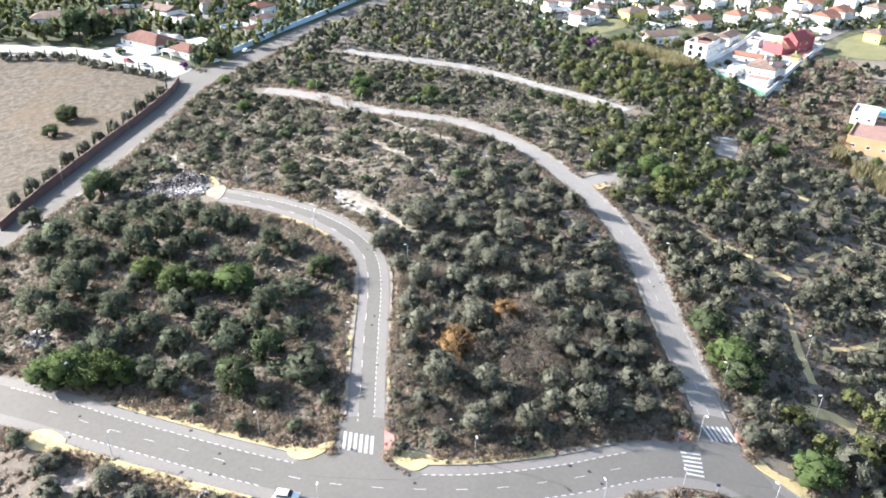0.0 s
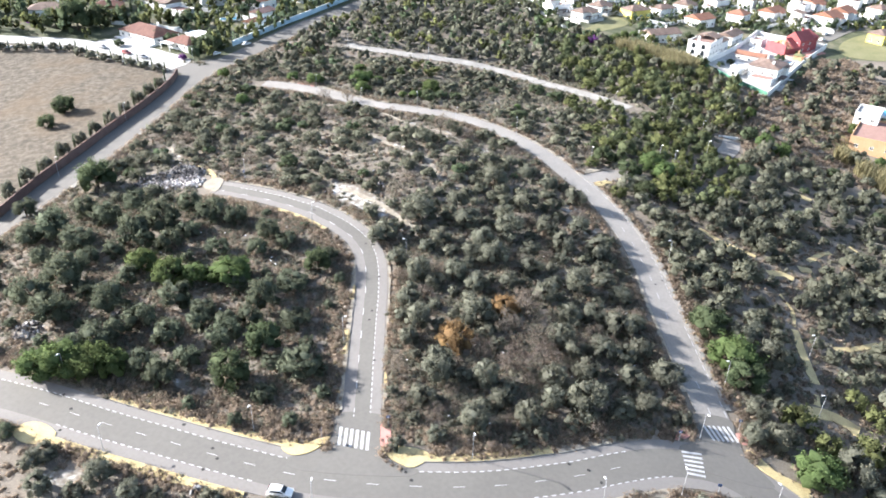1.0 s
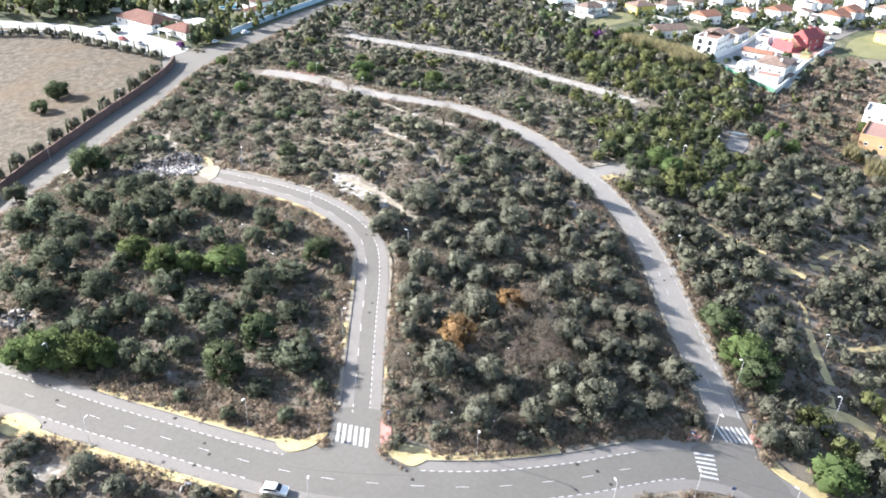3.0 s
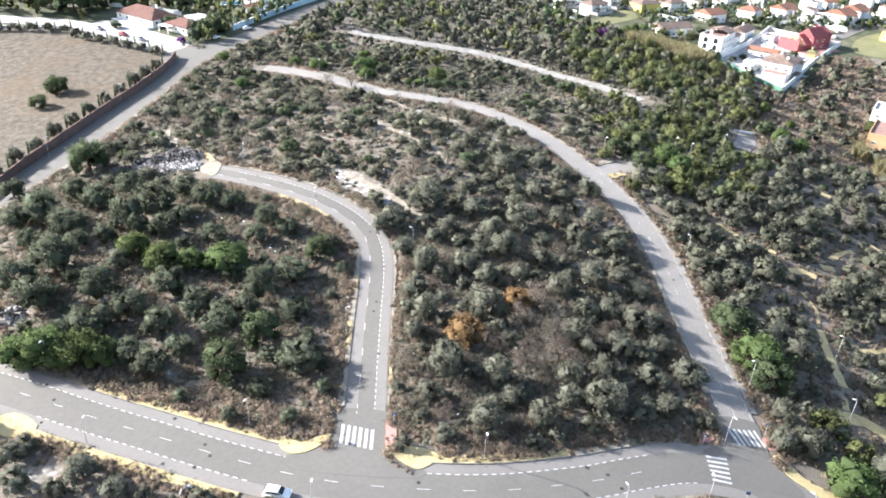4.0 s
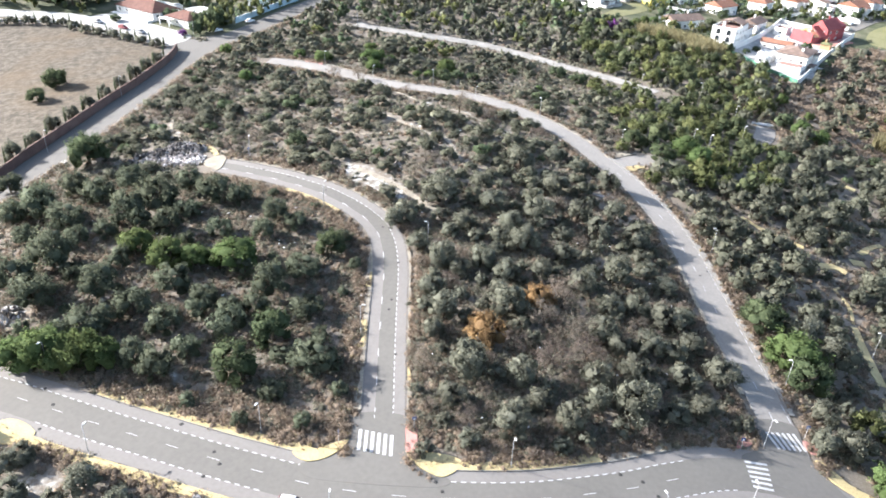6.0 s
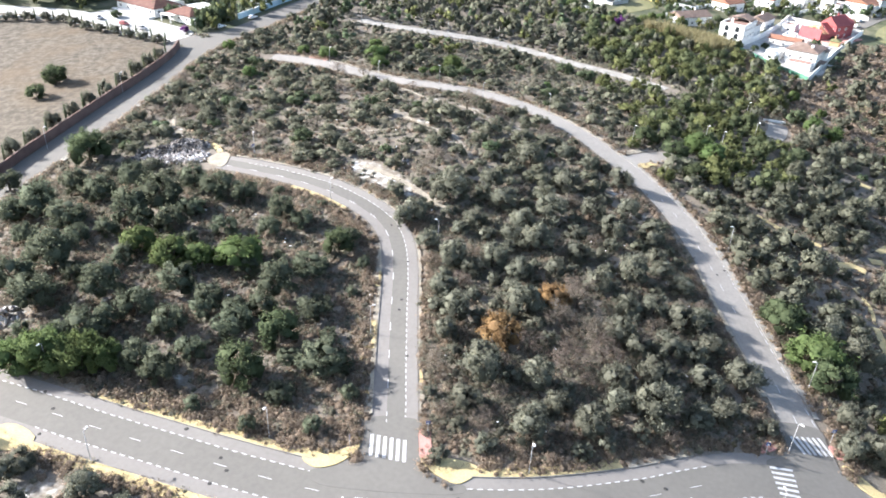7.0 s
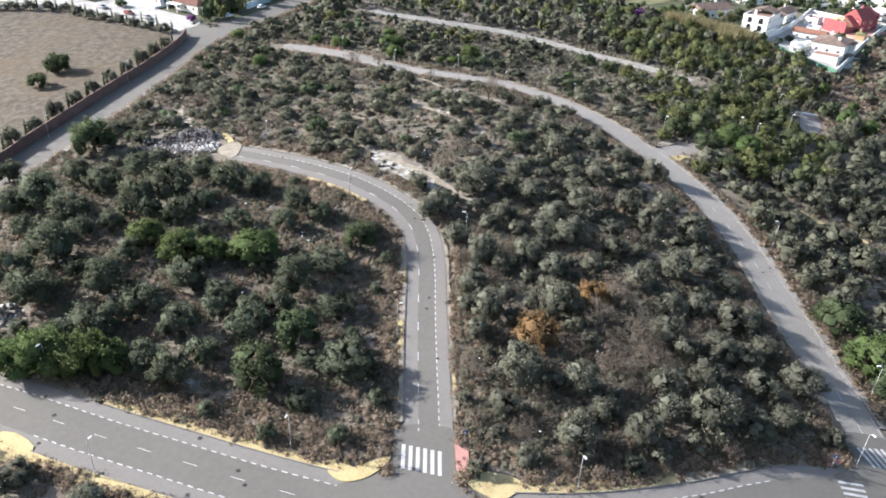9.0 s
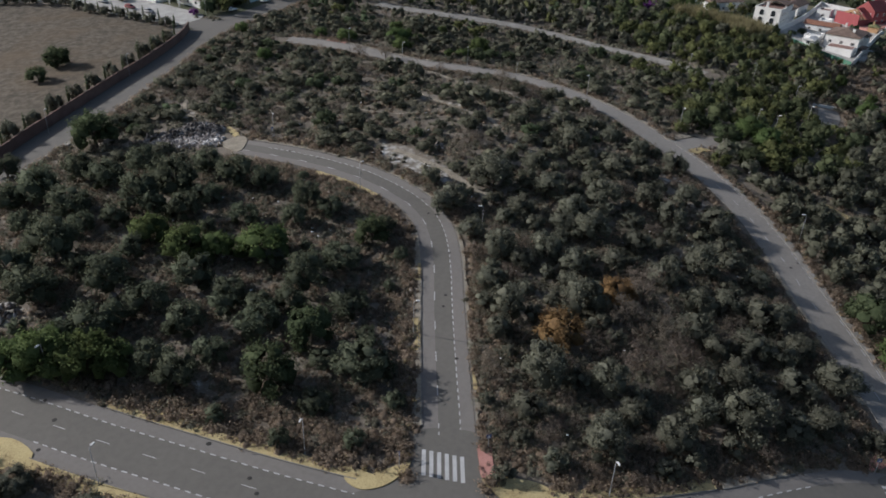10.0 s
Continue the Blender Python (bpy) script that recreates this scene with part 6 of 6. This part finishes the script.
# ---------------------------------------------------------------- undergrowth
def tufts(name, pts, radius, per, leaf, mat, label, seed, tall=0.8):
    """Low clumps of twigs and dry leaves, as one mesh."""
    rng = np.random.default_rng(seed)
    n = len(pts)
    r = rng.uniform(*radius, n)
    d = rng.normal(size=(n, per, 3))
    d /= np.linalg.norm(d, axis=2)[:, :, None]
    d[:, :, 2] = np.abs(d[:, :, 2])
    c = d * (r[:, None] * rng.uniform(0.3, 1.12, (n, per)))[:, :, None] * np.array([1, 1, tall])
    base = np.stack([pts[:, 0], pts[:, 1], land(pts[:, 0], pts[:, 1]) + 0.05], 1)
    c = (c + base[:, None]).reshape(-1, 3)
    normal = (d + rng.normal(scale=0.6, size=d.shape) + np.array([0, 0, 0.3])).reshape(-1, 3)
    # a low uneven mound that fills each clump from below
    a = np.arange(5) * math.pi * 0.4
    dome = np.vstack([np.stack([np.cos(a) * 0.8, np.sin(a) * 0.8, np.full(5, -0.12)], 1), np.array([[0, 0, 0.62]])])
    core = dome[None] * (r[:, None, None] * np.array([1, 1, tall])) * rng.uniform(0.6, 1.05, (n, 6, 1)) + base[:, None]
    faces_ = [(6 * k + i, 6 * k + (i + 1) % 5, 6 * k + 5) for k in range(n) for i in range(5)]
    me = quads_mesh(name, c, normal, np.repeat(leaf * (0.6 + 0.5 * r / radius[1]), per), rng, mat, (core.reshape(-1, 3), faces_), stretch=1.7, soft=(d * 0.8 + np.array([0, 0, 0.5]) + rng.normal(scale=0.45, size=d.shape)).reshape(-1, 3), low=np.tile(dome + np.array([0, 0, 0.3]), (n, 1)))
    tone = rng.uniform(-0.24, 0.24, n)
    # mounds 0.15 darker than their leaves: the clump's inner shade, put into the tint
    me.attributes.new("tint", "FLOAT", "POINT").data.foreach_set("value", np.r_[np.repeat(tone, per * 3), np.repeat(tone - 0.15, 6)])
    return tagged(new(name, me), label, "scrub", kind="stuff")


# corners of open paving and the rubble tip, kept free of growth
CORNERS = [(-9.5, -3.4, 2.2), (-11.8, -2.6, 1.0), (-6.2, -1.6, 1.6), (9.4, -3.6, 3.0), (12.0, -3.0, 1.8), (5.6, 0.5, 1.8), (-57.5, -1.6, 3.4), (78, 4, 3.4), (82, 2, 2.8), (-64, 96, 5), (-60, 92, 4), (-67, 91, 3.5), (-55, 92, 3)]


def scrub_points(count, x0, x1, y0, y1, seed, verge=0.9, close=1.0):
    rng = np.random.default_rng(seed)
    x, y = rng.uniform(x0, x1, count), rng.uniform(y0, y1, count)
    off = off_roads(x, y)
    clump = np.array([noise.noise((a * 0.22 + seed, b * 0.22, 3.0)) for a, b in zip(x, y)])
    keep = (off > verge + rng.uniform(0, 0.8, count)) | ((off > 0.25) & (clump > 0.12) & (rng.uniform(size=count) < close))
    keep &= (in_field(x, y) < -1.0)
    keep &= np.array([not VILLA(a, b) for a, b in zip(x, y)])
    keep &= np.min(np.hypot(x[:, None] - PATH_POINTS[:, 0], y[:, None] - PATH_POINTS[:, 1]) - PATH_POINTS[:, 2], axis=1) > 0.3
    for a, b, r in CORNERS:
        keep &= np.hypot(x - a, y - b) > r
    for a, b, r in BARE_SPOTS:
        keep &= (np.hypot(x - a, y - b) > r * 0.9) | (rng.uniform(size=count) < 0.25)
    return np.stack([x[keep], y[keep]], 1)


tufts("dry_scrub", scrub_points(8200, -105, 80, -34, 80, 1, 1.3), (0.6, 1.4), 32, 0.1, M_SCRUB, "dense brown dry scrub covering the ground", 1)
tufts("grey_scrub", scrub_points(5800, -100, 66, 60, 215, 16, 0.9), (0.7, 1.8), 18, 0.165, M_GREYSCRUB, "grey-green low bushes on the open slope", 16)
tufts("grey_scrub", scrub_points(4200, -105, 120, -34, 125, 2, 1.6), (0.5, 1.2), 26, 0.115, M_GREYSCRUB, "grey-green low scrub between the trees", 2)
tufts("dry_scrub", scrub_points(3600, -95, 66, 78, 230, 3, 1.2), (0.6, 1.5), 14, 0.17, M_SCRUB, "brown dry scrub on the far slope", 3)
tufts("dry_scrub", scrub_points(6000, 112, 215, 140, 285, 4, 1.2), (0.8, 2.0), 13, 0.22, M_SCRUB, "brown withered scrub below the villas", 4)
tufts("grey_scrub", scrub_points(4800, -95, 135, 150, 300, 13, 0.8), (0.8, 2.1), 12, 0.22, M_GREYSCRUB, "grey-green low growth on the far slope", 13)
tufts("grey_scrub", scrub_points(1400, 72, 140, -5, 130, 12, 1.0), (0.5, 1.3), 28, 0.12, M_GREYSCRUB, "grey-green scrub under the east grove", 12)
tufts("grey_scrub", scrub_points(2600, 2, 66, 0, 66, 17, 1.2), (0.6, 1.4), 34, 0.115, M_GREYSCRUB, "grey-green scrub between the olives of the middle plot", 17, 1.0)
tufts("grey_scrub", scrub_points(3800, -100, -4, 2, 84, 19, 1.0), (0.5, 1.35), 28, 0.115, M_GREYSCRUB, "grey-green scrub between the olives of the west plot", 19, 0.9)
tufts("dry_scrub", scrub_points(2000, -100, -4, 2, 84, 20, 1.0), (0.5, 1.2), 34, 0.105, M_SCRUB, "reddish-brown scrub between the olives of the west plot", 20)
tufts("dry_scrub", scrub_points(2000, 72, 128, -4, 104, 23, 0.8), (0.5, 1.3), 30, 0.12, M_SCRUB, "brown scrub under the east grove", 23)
verge = []
vr = np.random.default_rng(8)
for line, half in ((MIDDLE, 4.0), (AVENUE, 5.2), (EAST, 3.7), (WEST, 4.4)):
    n_ = sides(line)
    for p, m in zip(line, n_):
        for g in (-1, 1):
            for _ in range(5):
                q = p + m * g * (half + vr.uniform(0.75, 3.2)) + vr.uniform(-0.7, 0.7, 2)
                if noise.noise((q[0] * 0.25, q[1] * 0.25, g * 5.0)) > -0.3 and off_roads(*q)[0] > 0.35 and not (line is WEST and g < 0) and -110 < q[0] < 110 and all(math.hypot(q[0] - a, q[1] - b) > r for a, b, r in CORNERS):
                    verge.append(q)
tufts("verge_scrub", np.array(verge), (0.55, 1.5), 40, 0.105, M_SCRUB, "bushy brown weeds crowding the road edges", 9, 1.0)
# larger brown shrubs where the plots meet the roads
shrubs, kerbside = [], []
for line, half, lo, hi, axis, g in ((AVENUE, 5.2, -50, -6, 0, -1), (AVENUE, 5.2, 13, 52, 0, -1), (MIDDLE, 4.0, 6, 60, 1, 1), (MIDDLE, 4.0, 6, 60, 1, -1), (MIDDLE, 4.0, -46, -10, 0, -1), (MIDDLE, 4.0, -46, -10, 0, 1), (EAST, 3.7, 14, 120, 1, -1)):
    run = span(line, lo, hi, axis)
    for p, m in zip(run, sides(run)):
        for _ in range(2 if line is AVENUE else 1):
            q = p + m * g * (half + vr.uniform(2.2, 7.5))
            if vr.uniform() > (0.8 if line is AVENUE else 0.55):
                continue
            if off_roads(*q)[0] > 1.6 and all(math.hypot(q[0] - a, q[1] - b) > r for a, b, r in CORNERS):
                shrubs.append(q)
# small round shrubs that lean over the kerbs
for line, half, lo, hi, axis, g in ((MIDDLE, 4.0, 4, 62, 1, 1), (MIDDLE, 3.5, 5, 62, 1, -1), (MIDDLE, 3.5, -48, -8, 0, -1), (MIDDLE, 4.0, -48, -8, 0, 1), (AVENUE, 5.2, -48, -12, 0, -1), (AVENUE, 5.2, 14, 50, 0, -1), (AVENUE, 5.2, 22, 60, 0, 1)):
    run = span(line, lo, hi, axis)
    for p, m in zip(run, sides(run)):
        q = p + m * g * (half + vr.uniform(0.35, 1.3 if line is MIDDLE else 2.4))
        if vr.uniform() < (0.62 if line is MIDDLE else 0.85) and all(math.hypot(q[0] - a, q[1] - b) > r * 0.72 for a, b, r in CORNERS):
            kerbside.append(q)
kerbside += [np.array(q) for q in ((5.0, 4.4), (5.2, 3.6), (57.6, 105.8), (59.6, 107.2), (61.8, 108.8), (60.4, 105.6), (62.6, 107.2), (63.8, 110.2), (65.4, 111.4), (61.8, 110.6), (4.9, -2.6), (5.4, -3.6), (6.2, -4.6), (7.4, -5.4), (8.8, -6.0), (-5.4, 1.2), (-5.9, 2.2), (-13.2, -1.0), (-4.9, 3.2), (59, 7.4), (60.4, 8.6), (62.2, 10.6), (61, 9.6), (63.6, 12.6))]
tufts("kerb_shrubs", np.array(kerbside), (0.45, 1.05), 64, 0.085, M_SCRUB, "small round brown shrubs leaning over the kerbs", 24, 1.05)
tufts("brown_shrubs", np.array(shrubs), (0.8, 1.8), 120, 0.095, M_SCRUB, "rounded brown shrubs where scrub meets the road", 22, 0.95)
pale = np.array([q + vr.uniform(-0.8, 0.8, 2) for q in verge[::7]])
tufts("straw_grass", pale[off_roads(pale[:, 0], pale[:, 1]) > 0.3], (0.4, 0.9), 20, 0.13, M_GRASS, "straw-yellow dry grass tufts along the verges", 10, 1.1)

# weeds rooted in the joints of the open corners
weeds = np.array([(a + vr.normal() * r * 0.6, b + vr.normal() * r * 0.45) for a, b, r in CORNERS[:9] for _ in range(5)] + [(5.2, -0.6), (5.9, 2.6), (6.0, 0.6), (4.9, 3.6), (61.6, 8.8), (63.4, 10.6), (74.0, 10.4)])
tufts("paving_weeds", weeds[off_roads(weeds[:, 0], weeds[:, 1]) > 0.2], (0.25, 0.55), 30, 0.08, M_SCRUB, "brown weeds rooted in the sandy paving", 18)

# pale litter blown into the scrub
lr = np.random.default_rng(14)
spots = scrub_points(130, -80, 75, -2, 120, 15, 1.0)
v, f = [], []
for x, y in spots:
    s_, a, z, b = lr.uniform(0.12, 0.3), lr.uniform(0, 6.28), landz(x, y) + lr.uniform(0.3, 0.9), len(v)
    for q in ((-1, -0.6, 0), (1, -0.7, 0.1), (0.8, 0.7, 0), (-0.9, 0.6, 0.15), (0, 0, 0.6)):
        v.append((x + (q[0] * math.cos(a) - q[1] * math.sin(a)) * s_, y + (q[0] * math.sin(a) + q[1] * math.cos(a)) * s_, z + q[2] * s_))
    f += [(b, b + 1, b + 4), (b + 1, b + 2, b + 4), (b + 2, b + 3, b + 4), (b + 3, b, b + 4), (b + 3, b + 2, b + 1, b)]
tagged(mesh_object("litter", v, f, M_WHITE), "scraps of white litter caught in the scrub", "litter", kind="stuff")
for kind, name, mat, label in (("dark", "mastic_thicket", M_DARK_WOOD, "dark green mastic bushes on the slope"), ("green", "carob_thicket", M_GREEN_WOOD, "fresh green carob bushes on the slope"), ("green_far", "carob_thicket", M_GREEN_WOOD, "olive-green leafy belt beside the side road"), ("bay_far", "bay_thicket", M_BAY_WOOD, "deep green leafy belt beside the side road"), ("bare", "bare_thicket", M_BARE, "bare grey-brown shrubs on the slope"), ("holm", "olive_thicket", M_HOLM, "dark green olives"), ("olive", "olive_thicket", M_OLIVE_WOOD, "dense grey-green olive thicket covering the east slope"), ("olive_far", "olive_thicket", M_OLIVE_WOOD, "grey-green olive scrub spread over the far slope"),
                               ("olive_low", "far_wood", M_OLIVE_WOOD, "grey-green olive wood on the far slope"), ("dark_low", "garden_thicket", M_DARK_WOOD, "dark green garden trees between the villas"), ("green_low", "garden_thicket", M_GREEN_WOOD, "fresh green garden trees between the villas")):
    if kind in HEAPS and HEAPS[kind]:
        heap(name, HEAPS[kind], mat, label, "thicket")
for slots in KINDS.values():
    for ob, used in slots:
        if not used:
            for o in (*ob.children_recursive, ob):
                bpy.data.objects.remove(o)
